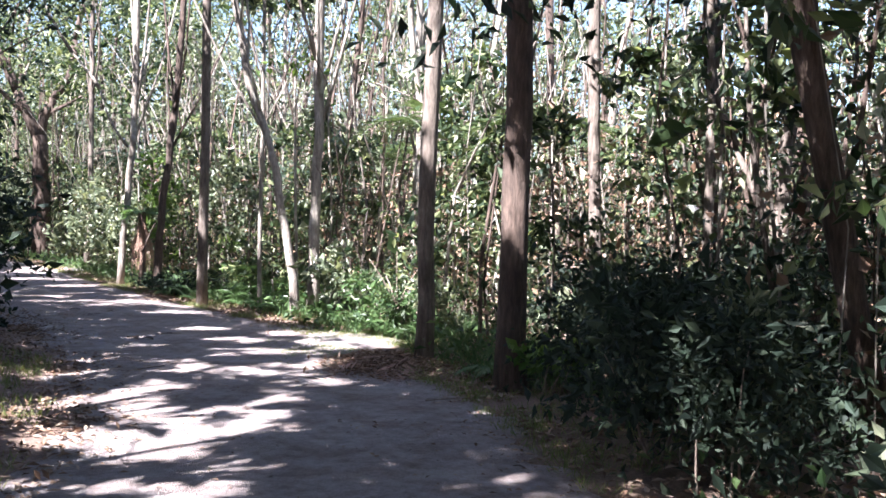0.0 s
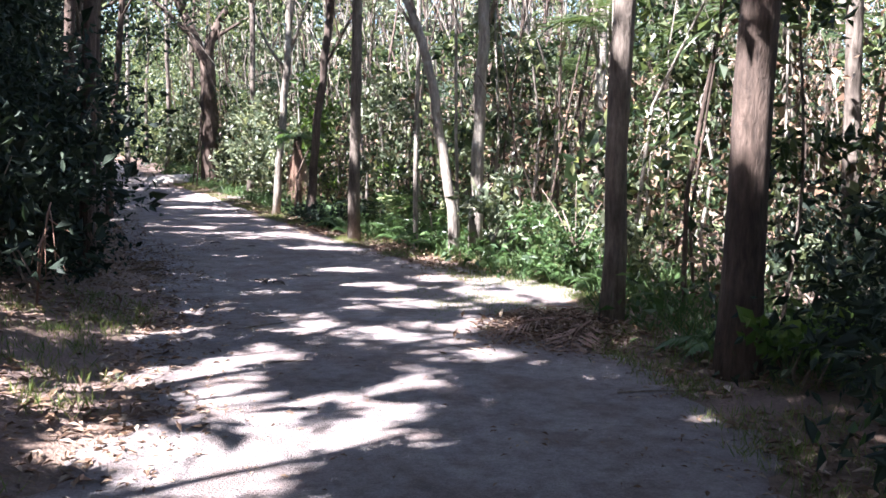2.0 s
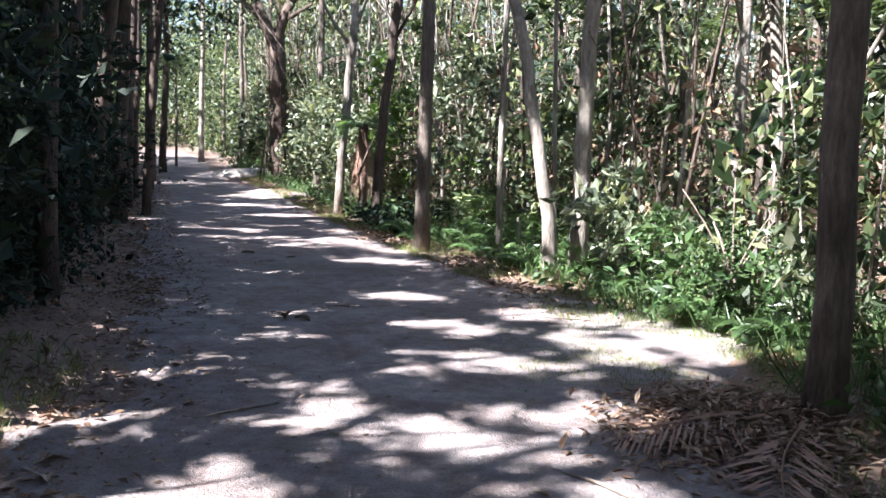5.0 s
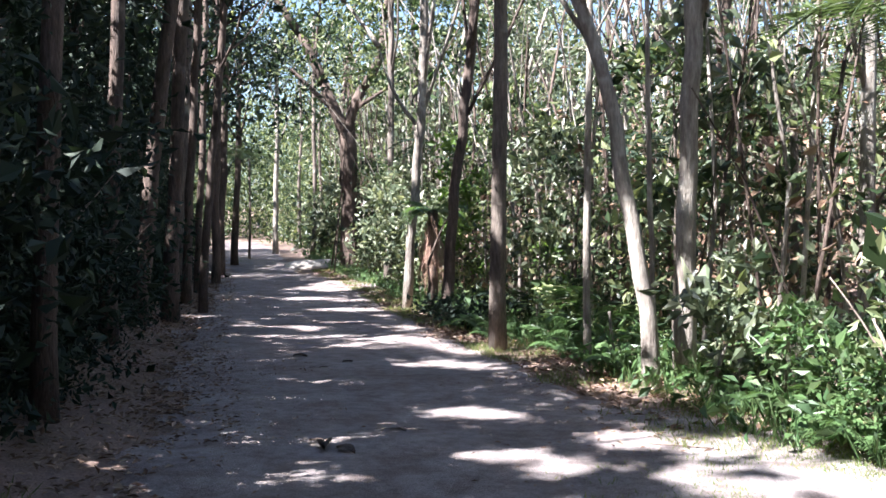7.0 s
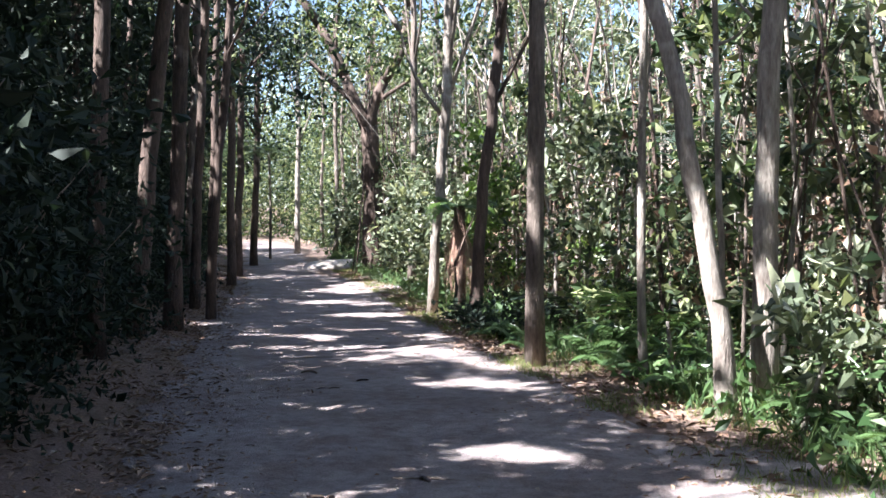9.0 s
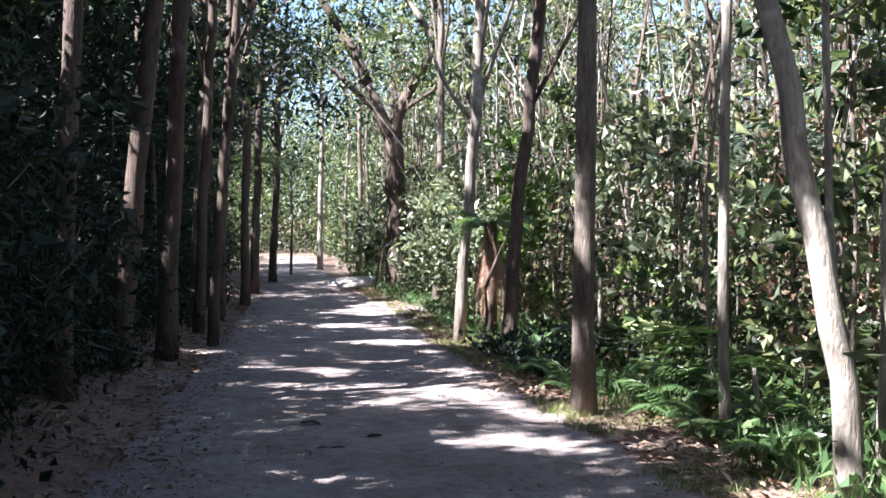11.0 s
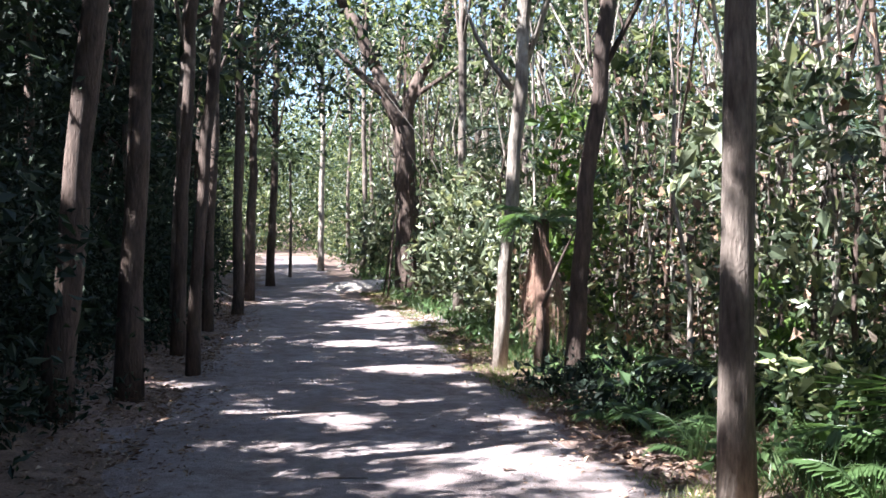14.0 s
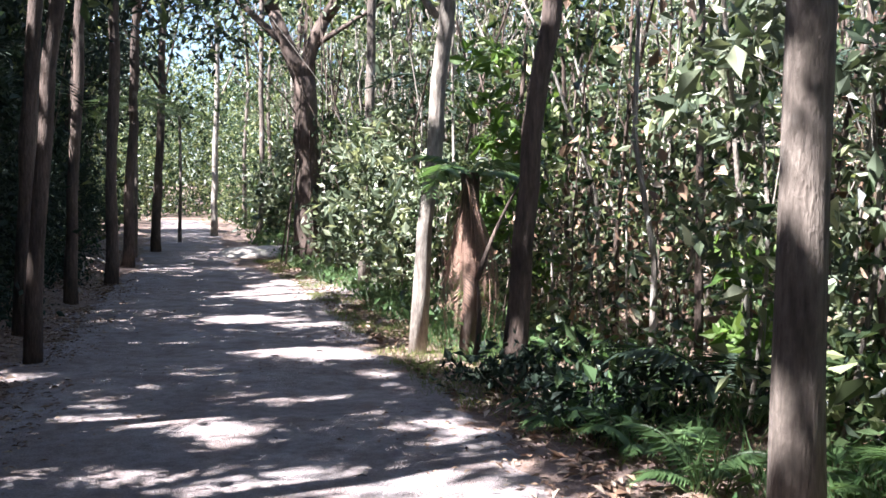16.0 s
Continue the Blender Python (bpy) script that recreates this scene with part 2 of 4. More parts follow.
def smooth_path(pts, n):
    """n points on a soft curve through pts."""
    p = np.asarray(pts, float)
    t = np.r_[0, np.cumsum(np.linalg.norm(np.diff(p, axis=0), axis=1))]
    q = np.linspace(0, t[-1], n)
    out = np.c_[[np.interp(q, t, p[:, c]) for c in range(3)]].T
    for _ in range(2):
        out[1:-1] = (out[:-2] + 2 * out[1:-1] + out[2:]) / 4
    return out


def to_mesh(bm, name, mat):
    me = bpy.data.meshes.new(name)
    bm.to_mesh(me)
    bm.free()
    me.materials.append(mat)
    return me


def part(name, data, parent, label=""):
    ob = new(name, data)
    ob.parent = parent
    return tagged(ob, label)


def leaf_cloud(name, base, way, length, width, mat, rng, fold=0.25, lying=False):
    """One mesh of folded leaves: base points, directions, and arrays of sizes."""
    n = len(base)
    way = way / np.linalg.norm(way, axis=1)[:, None]
    side = np.cross(way, rng.normal(size=(n, 3)))
    side /= np.linalg.norm(side, axis=1)[:, None] + 1e-9
    if lying:
        side = np.cross(way, np.array([0.0, 0.0, 1.0]) + rng.normal(size=(n, 3)) * 0.22)
        side /= np.linalg.norm(side, axis=1)[:, None] + 1e-9
    up = np.cross(side, way)
    L, W = length[:, None], width[:, None]
    mid = base + way * L * 0.45 + up * W * fold
    v = np.stack([base, mid + side * W * 0.5, base + way * L - up * W * fold * 0.6, mid - side * W * 0.5], 1).reshape(-1, 3)
    i = np.arange(n) * 4
    f = np.concatenate([np.c_[i, i + 1, i + 2], np.c_[i, i + 2, i + 3]])
    return mesh_from(name, v, f, mat)


def clump_points(rng, centre, radius, count, clumps, flat=0.6, shell=0.5):
    """Leaf points gathered in clumps within a squashed ball."""
    d = rng.normal(size=(clumps, 3))
    d /= np.linalg.norm(d, axis=1)[:, None]
    r = rng.uniform(shell, 1.0, clumps)[:, None]
    c = d * r * np.array([1, 1, flat]) * radius
    pick = rng.integers(0, clumps, count)
    spread = radius * rng.uniform(0.10, 0.24, clumps)[pick][:, None]
    p = c[pick] + rng.normal(size=(count, 3)) * spread * np.array([1, 1, 0.55])
    return p + np.asarray(centre), c + np.asarray(centre)

# ---- trees ----
# Gaps in the leaf roof: where the sun comes down on the track (x, y, half length along x, along y).
GAPS = [(-1.95, 6.3, 0.8, 0.85), (-2.5, 7.8, 0.6, 0.7), (-1.2, 4.9, 0.6, 0.45), (-1.5, 7.1, 0.7, 0.5), (-1.75, 9.45, 0.95, 0.32), (-1.05, 9.95, 0.6, 0.25), (-0.9, 12.1, 0.9, 0.6),
        (-1.7, 11.2, 0.7, 0.4), (-3.3, 6.9, 0.6, 0.6), (-2.5, 12.2, 0.6, 0.3), (-1.6, 12.9, 0.8, 0.35), (-3.3, 13.5, 0.5, 0.3), (-5.9, 18.0, 0.6, 0.4),
        (-5.35, 14.45, 0.6, 0.2), (-8.3, 18.9, 0.9, 0.4), (-7.2, 17.75, 0.7, 0.28), (-4.6, 16.0, 0.6, 0.4), (-8.85, 22.1, 0.8, 0.5), (-10.7, 24.4, 1.0, 0.6), (-12.2, 29.0, 1.5, 2.0),
        (-7.3, 22.5, 0.9, 0.8), (-18.5, 37.5, 1.6, 2.2), (-2.3, 15.2, 0.6, 0.5), (-10.9, 20.0, 0.7, 0.3), (-4.5, 17.3, 0.35, 0.35)]
# Gaps through which stems and shrubs beside the track are lit.
LIT = [(-9.6, 29.0, 1.3, 1.3), (-4.1, 21.3, 0.6, 0.6), (-1.6, 15.9, 0.7, 0.6), (-3.9, 18.0, 0.35, 0.4), (-0.2, 13.4, 1.0, 0.8), (-5.9, 21.8, 0.5, 0.5), (-8.4, 27.6, 1.0, 1.0), (1.9, 12.6, 0.6, 0.7), (2.0, 9.75, 0.35, 0.45), (-1.2, 16.5, 0.5, 0.5)]


def on_bay(p):
    """The sandy bay where the track widens into the grass."""
    p = np.atleast_2d(p)
    return ((p[:, 0] + 1.15) / 1.0) ** 2 + ((p[:, 1] - 11.7) / 1.15) ** 2 < 1


def sunlit_gap(p):
    """Which points stand between the sun and a gap."""
    k = p[:, 2] / TO_SUN.z
    gx, gy = p[:, 0] - TO_SUN.x * k, p[:, 1] - TO_SUN.y * k
    hit = np.zeros(len(p), bool)
    for x, y, a, b in GAPS + LIT:
        wob = 1 + 0.35 * np.sin(3 * np.arctan2(gy - y, gx - x) + x) + 0.2 * np.sin(7 * np.arctan2(gy - y, gx - x) + y)
        hit |= ((gx - x) / a) ** 2 + ((gy - y) / b) ** 2 < wob
    small = ripple(gx, gy, 4.6, 0.7) + 0.7 * ripple(gx, gy, 9.5, 2.0) + 0.5 * ripple(gx, gy, 19.0, 3.0)
    d = road_coords(np.c_[gx, gy])[0]
    bar = np.where(gy < 8.0, 0.3, np.where((gy > 12.3) & (gy < 16.8), 0.95, np.where(gy < 20.5, 0.3, 0.6)))
    bar = np.where((d < -2.1) | ((gx > 1.2) & (gy < 10.4)), 1.6, np.where(d > 2.3, 0.1, np.where((gx > -0.6) & (gy < 10.8), 1.0, bar)))
    twigs = ripple(gx, gy, 6.3, 1.9) + 0.7 * ripple(gx, gy, 14.0, 0.4)
    return (hit & (twigs > -1.05)) | (small > bar)


def crown_mesh(rng, centre, radius, leaves, clumps, mat, size=0.16, flat=0.7, at=None, shell=0.35):
    p, c = clump_points(rng, centre, radius, leaves, clumps, flat, shell)
    if at is not None:
        w = p + np.asarray(at)
        p = p[~sunlit_gap(w) & ~((np.abs(road_coords(w[:, :2])[0]) < 3.0) & (w[:, 2] < 4.2))]
    n = len(p)
    way = rng.normal(size=(n, 3)) + np.array([0, 0, -0.45])
    ln = np.exp(rng.normal(size=n) * 0.32) * size * 0.95
    return leaf_cloud("crown", p, way, ln, ln * rng.uniform(0.32, 0.65, n), mat, rng), c


def trunk_mesh(rng, pts, r0, r1, bark, sides=10, flare=1.3):
    bm = bmesh.new()
    n = max(10, int(3 * len(pts)))
    path = smooth_path(pts, n)
    path[1:-1, :2] += rng.normal(size=(n - 2, 2)) * r0 * 0.12
    u = np.linspace(0, 1, n)
    rad = r0 + (r1 - r0) * u + r0 * (flare - 1) * np.exp(-u * 16)
    rad *= rng.uniform(0.95, 1.06, n)
    tube(bm, path, rad, sides, 0.05, rng)
    return to_mesh(bm, "trunk", bark)


def limb_mesh(rng, start, end, r, bark, thin=0.3):
    a, b = np.asarray(start, float), np.asarray(end, float)
    m = (a + b) / 2 + rng.normal(size=3) * 0.08 * np.linalg.norm(b - a)
    bm = bmesh.new()
    tube(bm, smooth_path([a, m, b], 5), np.linspace(r, r * thin, 5), 5, 0.05, rng)
    return to_mesh(bm, "limb", bark)


def tree(name, base, pts, r0, r1, bark, label, crowns=(), limbs=(), group="", leaf=LEAF, seed=0, gaps=False, size=0.16, category="tree", branches=6):
    """A tree at base; pts, limbs and crowns (centre, radius, leaves) are measured from it."""
    rng = np.random.default_rng(seed)
    root = tagged(new(name), label, category, group)
    root.location = base
    limbs = list(limbs)
    top = np.asarray(pts[-1], float)
    made = []
    for centre, radius, count in crowns:
        me, c = crown_mesh(rng, centre, radius, count, max(8, count // 55), leaf, size, 0.7, base if gaps else None)
        made.append(me)
        for k in c[:branches]:
            u = rng.uniform(0.5, 0.95)
            at = np.array([np.interp(u, np.linspace(0, 1, len(pts)), [q[i] for q in pts]) for i in range(3)])
            if at[2] < k[2] + 1.0:
                limbs.append((at, k, max(0.008, r1 * 0.5)))
    stem = part("trunk", trunk_mesh(rng, pts, r0, r1, bark, 7 if r0 < 0.05 else 12), root)
    for start, end, r in limbs:
        part("limb", limb_mesh(rng, start, end, r, bark, 0.75 if r > 0.09 else 0.35), stem)
    for me in made:
        part("crown", me, root)
    return root


def rel(pts):
    """Points measured from the first, which goes a little into the soil."""
    p = np.asarray(pts, float)
    p = p - np.array([p[0, 0], p[0, 1], 0])
    return p


def hero(name, path, r0, r1, bark, label, top=10.0, lean=(0.0, 0.0), seed=1, crown=2.0, leaves=1700, limbs=(), leaf=LEAF):
    """A trunk along the given points, carried on above them to the height top."""
    x, y = path[0][:2]
    z = ground_z(x, y)
    p = rel(path)
    p[0, 2] = -0.12
    p[1:, 2] -= z
    end = p[-1]
    if top > end[2] + 1:
        p = np.vstack([p, [end[0] + lean[0] * 0.5, end[1] + lean[1] * 0.5, (end[2] + top) / 2], [end[0] + lean[0], end[1] + lean[1], top]])
    lim = [(np.array(a) - (x, y, z), np.array(b) - (x, y, z), r) for a, b, r in limbs]
    cr = [((p[-1][0], p[-1][1], top - 0.6), crown, leaves)] if leaves else []
    return tree(name, (x, y, z), p, r0, r1, bark, label, cr, lim, leaf=leaf, seed=seed, gaps=True)


hero("tree", [(0.05, 10.45, 0), (0.06, 10.5, 2.2), (0.12, 10.5, 4.5)], 0.098, 0.08, BARK_GREY, "straight grey-barked tree beside dry fallen fronds at the track edge", 11, seed=11)
hero("tree", [(0.97, 8.6, 0), (1.0, 8.6, 1.6), (1.01, 8.6, 2.8), (1.0, 8.6, 4.4)], 0.13, 0.115, BARK_BROWN, "thick brown tree with peeling strips of bark", 12, seed=12)
hero("tree", [(-2.05, 15.45, 0), (-2.06, 15.45, 1.0), (-2.03, 15.5, 2.3), (-1.96, 15.5, 3.2), (-2.0, 15.5, 3.9)], 0.09, 0.07, BARK_PALE, "pale smooth tree growing beside a bent slim tree", 10.5, seed=13)
hero("tree", [(-2.25, 15.05, 0), (-2.33, 15.05, 0.9), (-2.41, 15.05, 1.32), (-2.55, 15.05, 1.85), (-2.6, 15.05, 2.3), (-2.66, 15.05, 2.7), (-2.73, 15.05, 3.0), (-2.95, 15.0, 3.45), (-3.1, 15.0, 3.9)],
     0.07, 0.05, BARK_PALE, "slim pale tree bent back along its stem", 8.5, (-0.8, 0), 14, 1.6, 2000)
hero("tree", [(-4.46, 17.35, 0), (-4.47, 17.4, 2.0), (-4.45, 17.4, 4.5)], 0.09, 0.07, BARK_GREY, "straight grey tree with pale lichen patches low on its stem", 12, seed=15)
hero("tree", [(-7.93, 22.6, 0), (-7.88, 22.6, 1.3), (-7.7, 22.6, 2.7), (-7.6, 22.6, 4.2)], 0.078, 0.085, BARK_PALE, "tall pale tree behind a leafy shrub", 12, seed=16,
     limbs=[((-7.75, 22.6, 3.4), (-8.45, 22.5, 4.85), 0.045), ((-8.45, 22.5, 4.85), (-9.1, 22.4, 5.7), 0.06), ((-9.1, 22.4, 5.7), (-9.9, 22.3, 7.4), 0.05)])
hero("tree", [(-6.45, 20.85, 0), (-6.42, 20.85, 0.7), (-6.38, 20.9, 1.9), (-6.3, 20.9, 2.6), (-6.2, 20.95, 3.4), (-6.12, 21.0, 4.2)], 0.088, 0.065, BARK_BROWN,
     "brown tree leaning slightly with a thin side stem", 10, (0.4, 0), 17, 2.0, 3000, [((-6.75, 20.75, 0.3), (-6.75, 20.75, 0.9), 0.03), ((-6.75, 20.75, 0.9), (-6.43, 20.85, 1.7), 0.025)])
hero("tree", [(3.42, 5.9, 0), (3.3, 5.9, 0.55), (3.16, 5.9, 1.25), (3.01, 5.9, 1.95), (2.86, 5.9, 2.65), (2.68, 5.95, 3.4)], 0.095, 0.1, BARK_BROWN,
     "dark brown tree leaning over the undergrowth", 9, (-0.8, 0.3), 18, 2.2, 3000)
hero("tree", [(3.96, 9.75, 0), (3.93, 9.75, 1.4), (4.06, 9.75, 3.2), (4.22, 9.75, 4.1)], 0.09, 0.06, BARK_GREY, "forked dark tree among shrubs", 8, seed=19, crown=2.0, leaves=3000,
     limbs=[((3.93, 9.75, 1.35), (3.44, 9.75, 2.54), 0.08), ((3.44, 9.75, 2.54), (3.2, 9.75, 3.4), 0.065), ((3.2, 9.75, 3.4), (3.12, 9.75, 4.6), 0.05)])
hero("tree", [(3.12, 9.65, 0), (3.15, 9.65, 1.9), (3.13, 9.65, 3.6)], 0.05, 0.04, BARK_GREY, "thin straight dark tree", 8, seed=20, crown=1.5, leaves=1500)
hero("tree", [(2.14, 10.8, 0), (2.08, 10.8, 2.3), (2.01, 10.8, 4.0)], 0.075, 0.06, BARK_GREY, "slim grey tree standing in shrubs", 10, seed=21, crown=1.8, leaves=2200)
hero("tree", [(-0.42, 17.5, 0), (-0.42, 17.6, 1.0), (-0.42, 17.8, 2.2), (-0.4, 17.9, 3.2)], 0.085, 0.06, BARK_PALE, "pale slim tree further inside the forest", 9, seed=22, crown=1.8, leaves=2200)
hero("tree", [(-3.1, 16.2, 0), (-3.14, 16.2, 1.2), (-3.1, 16.2, 3.0)], 0.04, 0.03, BARK_PALE, "thin pale stem at the edge of the grass", 6.5, seed=23, crown=1.1, leaves=900)
hero("sapling", [(-2.35, 15.8, 0), (-2.42, 15.8, 1.6), (-2.46, 15.8, 3.4)], 0.03, 0.02, BARK_PALE, "slender yellowish sapling with a forked top", 4.6, seed=24, crown=0.9, leaves=350,
     limbs=[((-2.45, 15.8, 2.9), (-2.16, 15.8, 3.1), 0.018), ((-2.16, 15.8, 3.1), (-2.45, 15.8, 3.45), 0.016)], leaf=LEAF_BRIGHT)
big = [(-15.5, 35.4, 0), (-15.55, 35.2, 2.5), (-15.5, 35.0, 4.8)]
hero("tree", big, 0.34, 0.26, BARK_BROWN, "big dark forked tree with hanging vines beside the track", 5.2, seed=25, leaves=0,
     limbs=[((-15.5, 35.0, 4.6), (-16.3, 34.9, 6.4), 0.24), ((-16.3, 34.9, 6.4), (-17.1, 34.7, 8.1), 0.19), ((-17.1, 34.7, 8.1), (-18.6, 34.2, 11.0), 0.15),
            ((-15.5, 35.0, 4.6), (-15.0, 35.1, 6.2), 0.22), ((-15.0, 35.1, 6.2), (-14.3, 35.3, 8.4), 0.17), ((-14.3, 35.3, 8.4), (-13.6, 35.5, 11.0), 0.12),
            ((-15.9, 34.9, 5.5), (-17.3, 34.4, 6.9), 0.1), ((-15.2, 35.1, 5.6), (-13.5, 35.3, 6.6), 0.09), ((-16.6, 34.8, 7.0), (-16.2, 34.6, 9.6), 0.08)])

# trees on the shaded side, bark and leaf colour darkened for shade, and others along the track
LEFT_TREES = [(-9.85, 17.5, 0.12, 0.45), (-8.75, 15.6, 0.10, 0.1), (-10.35, 18.85, 0.12, 0.15), (-12.3, 21.9, 0.09, 0.15), (-13.35, 23.1, 0.10, 0.12), (-5.95, 11.7, 0.085, 0.1),
              (-10.95, 20.55, 0.075, 0.3), (-14.4, 25.2, 0.09, 0.1), (-16.0, 28.2, 0.11, 0.0), (-18.4, 31.9, 0.12, 0.1), (-6.6, 8.6, 0.10, 0.1), (-21.6, 37.5, 0.13, 0.1)]
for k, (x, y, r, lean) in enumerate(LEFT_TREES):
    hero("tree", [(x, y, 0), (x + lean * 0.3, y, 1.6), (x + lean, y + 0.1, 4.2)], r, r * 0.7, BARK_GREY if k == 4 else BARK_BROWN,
         "straight shade-darkened tree on the shaded side of the track", 7.8 + 0.4 * (k % 3), (lean, 0), 40 + k, 2.2, 2600, leaf=LEAF_SHADE_DARK)

def scatter(count, s_range, d_range, apart, seed, clear=()):
    """Places along the track: s metres along it, d to the right."""
    g = np.random.default_rng(seed)
    out = []
    for _ in range(count * 40):
        if len(out) >= count:
            break
        s, d = g.uniform(*s_range), g.uniform(*d_range)
        i = min(np.searchsorted(ALONG, s) - 1, len(SEG) - 1)
        t = SEG[i] / LEN[i]
        p = LINE[i] + t * (s - ALONG[i]) + np.array([t[1], -t[0]]) * d
        dd = road_coords([p])[0][0]
        inner = 3.4 if d_range[0] * d_range[1] < 0 else min(abs(d_range[0]), abs(d_range[1])) - 0.3
        if abs(dd) < inner:
            continue
        if not on_bay(p)[0] and all(np.hypot(*(p - q)) > apart for q in out) and all(np.hypot(p[0] - a, p[1] - b) > r for a, b, r in clear):
            out.append(p)
    return out


# canopy trees on the shaded side: low crowns close to the track, tall ones deeper in; bark and leaves coloured for
# shade
def canopy(places, low, high, crown, leaves, seed, size=0.2):
    g = np.random.default_rng(seed)
    for k, (x, y) in enumerate(places):
        z = ground_z(x, y)
        r = g.uniform(0.05, 0.11)
        h = g.uniform(low, high)
        lx, ly = g.normal(size=2) * 0.4
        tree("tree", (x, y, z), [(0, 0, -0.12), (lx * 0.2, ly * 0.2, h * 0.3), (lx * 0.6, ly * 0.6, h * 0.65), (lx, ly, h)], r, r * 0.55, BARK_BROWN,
             "tall slender forest tree, leaves and bark darkened for shade", [((lx, ly, h - 0.9), g.uniform(*crown), leaves), ((lx * 0.6, ly * 0.6, h * 0.5), 1.7, leaves // 3)],
             group="forest trees", leaf=LEAF_SHADE_DARK, seed=seed + 1 + k, gaps=True, size=size)


canopy(scatter(40, (63, 122), (-8.5, -3.6), 1.7, 7), 6.3, 8.6, (1.9, 2.5), 3600, 1100, 0.2)
canopy(scatter(38, (63, 122), (-20, -9), 2.0, 8), 9, 13, (2.3, 3.0), 1400, 1200, 0.31)
# The next two rows stand unseen behind the walker, added to block sky light.
canopy(scatter(24, (36, 64), (-16, -3.6), 2.0, 9), 8, 13, (2.4, 3.0), 2600, 1300, 0.28)
canopy(scatter(20, (36, 60), (3.6, 13), 1.9, 10), 6, 11, (2.4, 3.0), 2200, 1400, 0.28)


def spread(root, places, seed, lo=0.8, hi=1.2, sink=0.0):
    """Copies of a thing at the places, turned and sized."""
    g = np.random.default_rng(seed)
    for x, y in places:
        s = g.uniform(lo, hi)
        copy_thing(root, Matrix.Translation((x, y, ground_z(x, y) - sink)) @ Matrix.Rotation(g.uniform(0, 6.28), 4, "Z") @ Matrix.Scale(s, 4))


HEROES = [(0.05, 10.45, .5), (0.97, 8.6, .6), (-2.1, 15.3, .6), (-4.4, 17.35, .6), (-7.7, 22.5, .6), (-6.45, 20.85, .6), (3.4, 5.9, .6)]
# right-hand forest
hero("tree", [(-26.5, 48.5, 0), (-26.5, 48.5, 2), (-26.4, 48.5, 5)], 0.13, 0.1, BARK_PALE, "pale straight trunk where the track disappears", 11, seed=26)
hero("tree", [(-22.2, 44.6, 0), (-22.0, 44.6, 2), (-22.1, 44.6, 5)], 0.10, 0.08, BARK_GREY, "grey tree beside the far track", 11, seed=27)
hero("tree", [(-11.4, 29.3, 0), (-11.3, 29.3, 2), (-11.3, 29.3, 5)], 0.09, 0.07, BARK_GREY, "grey tree at the bend", 10, seed=28)
for v in range(4):
    h = (11, 9, 12.5, 10)[v]
    g = np.random.default_rng(200 + v)
    bend = g.normal(size=(3, 2)) * 0.3
    spots = scatter(13, (58, 118), (3.5 if v else 4.5, 24), 1.8, 210 + v, HEROES)
    x, y = spots[0]
    t = tree("tree", (x, y, ground_z(x, y)), [(0, 0, -0.15), (*bend[0] * 0.4, h * 0.3), (*bend[1], h * 0.6), (*bend[2] * 1.5, h)], (0.10, 0.07, 0.12, 0.085)[v], 0.05,
             (BARK_GREY, BARK_PALE, BARK_BROWN, BARK_PALE)[v], "tall slender forest tree with a thin crown",
             [((*bend[2] * 1.5, h - 0.7), 2.2, 900), ((*bend[1], h * 0.5), 1.5, 280)], group="forest trees", leaf=(LEAF, LEAF_GREY)[v % 2], seed=220 + v)
    spread(t, spots[1:], 230 + v, 0.8, 1.15)
    spread(t, scatter(5, (96, 140), (2.9, 16), 1.6, 240 + v) + scatter(6, (98, 140), (-14, -2.9), 1.6, 250 + v), 260 + v, 0.85, 1.2)

for v in range(6):
    h = (3.2, 4.5, 2.6, 5.2, 3.8, 4.0)[v]
    g = np.random.default_rng(300 + v)
    b = g.normal(size=(2, 2)) * 0.25
    spots = scatter(34, (56, 112), (2.9, 17), 0.45, 310 + v, HEROES)
    x, y = spots[0]
    t = tree("sapling", (x, y, ground_z(x, y)), [(0, 0, -0.1), (*b[0], h * 0.45), (*b[1] * 1.6, h)], (0.02, 0.03, 0.016, 0.035, 0.024, 0.03)[v], 0.01,
             (BARK_PALE, BARK_GREY, BARK_PALE)[v % 3], "thin leafy sapling in the understorey",
             [((*b[1] * 1.2, h * 0.85), 0.9, 330), ((*b[0], h * 0.5), 0.7, 160)], group="understorey saplings", leaf=(LEAF_GREY, LEAF, LEAF)[v % 3], seed=320 + v, size=0.15, category="sapling", branches=3)
    spread(t, spots[1:], 330 + v, 0.7, 1.25)


def shrub(name, base, radius, height, leaves, mat, label, seed, size=0.1, group="", stems=4, bark=STICK):
    g = np.random.default_rng(seed)
    root = tagged(new(name), label, "shrub", group)
    root.location = base
    p, c = clump_points(g, (0, 0, height * 0.55), radius, leaves, max(10, leaves // 40), height * 0.5 / radius, 0.25)
    p = p[p[:, 2] > 0.03]
    n = len(p)
    ln = np.exp(g.normal(size=n) * 0.35) * size * 0.95
    way = g.normal(size=(n, 3)) + p * np.array([1, 1, 0]) / radius * 0.8 + np.array([0, 0, 0.1])
    part("foliage", leaf_cloud("foliage", p, way, ln, ln * g.uniform(0.32, 0.62, n), mat, g), root)
    for k in range(stems):
        bm = bmesh.new()
        e = c[k % len(c)]
        s = g.normal(size=2) * radius * 0.12
        tube(bm, smooth_path([(s[0], s[1], -0.05), (*(e[:2] * 0.4 + s), e[2] * 0.6), e], 5), np.linspace(0.012, 0.004, 5), 5)
        part("stem", to_mesh(bm, "stem", bark), root)
    return root


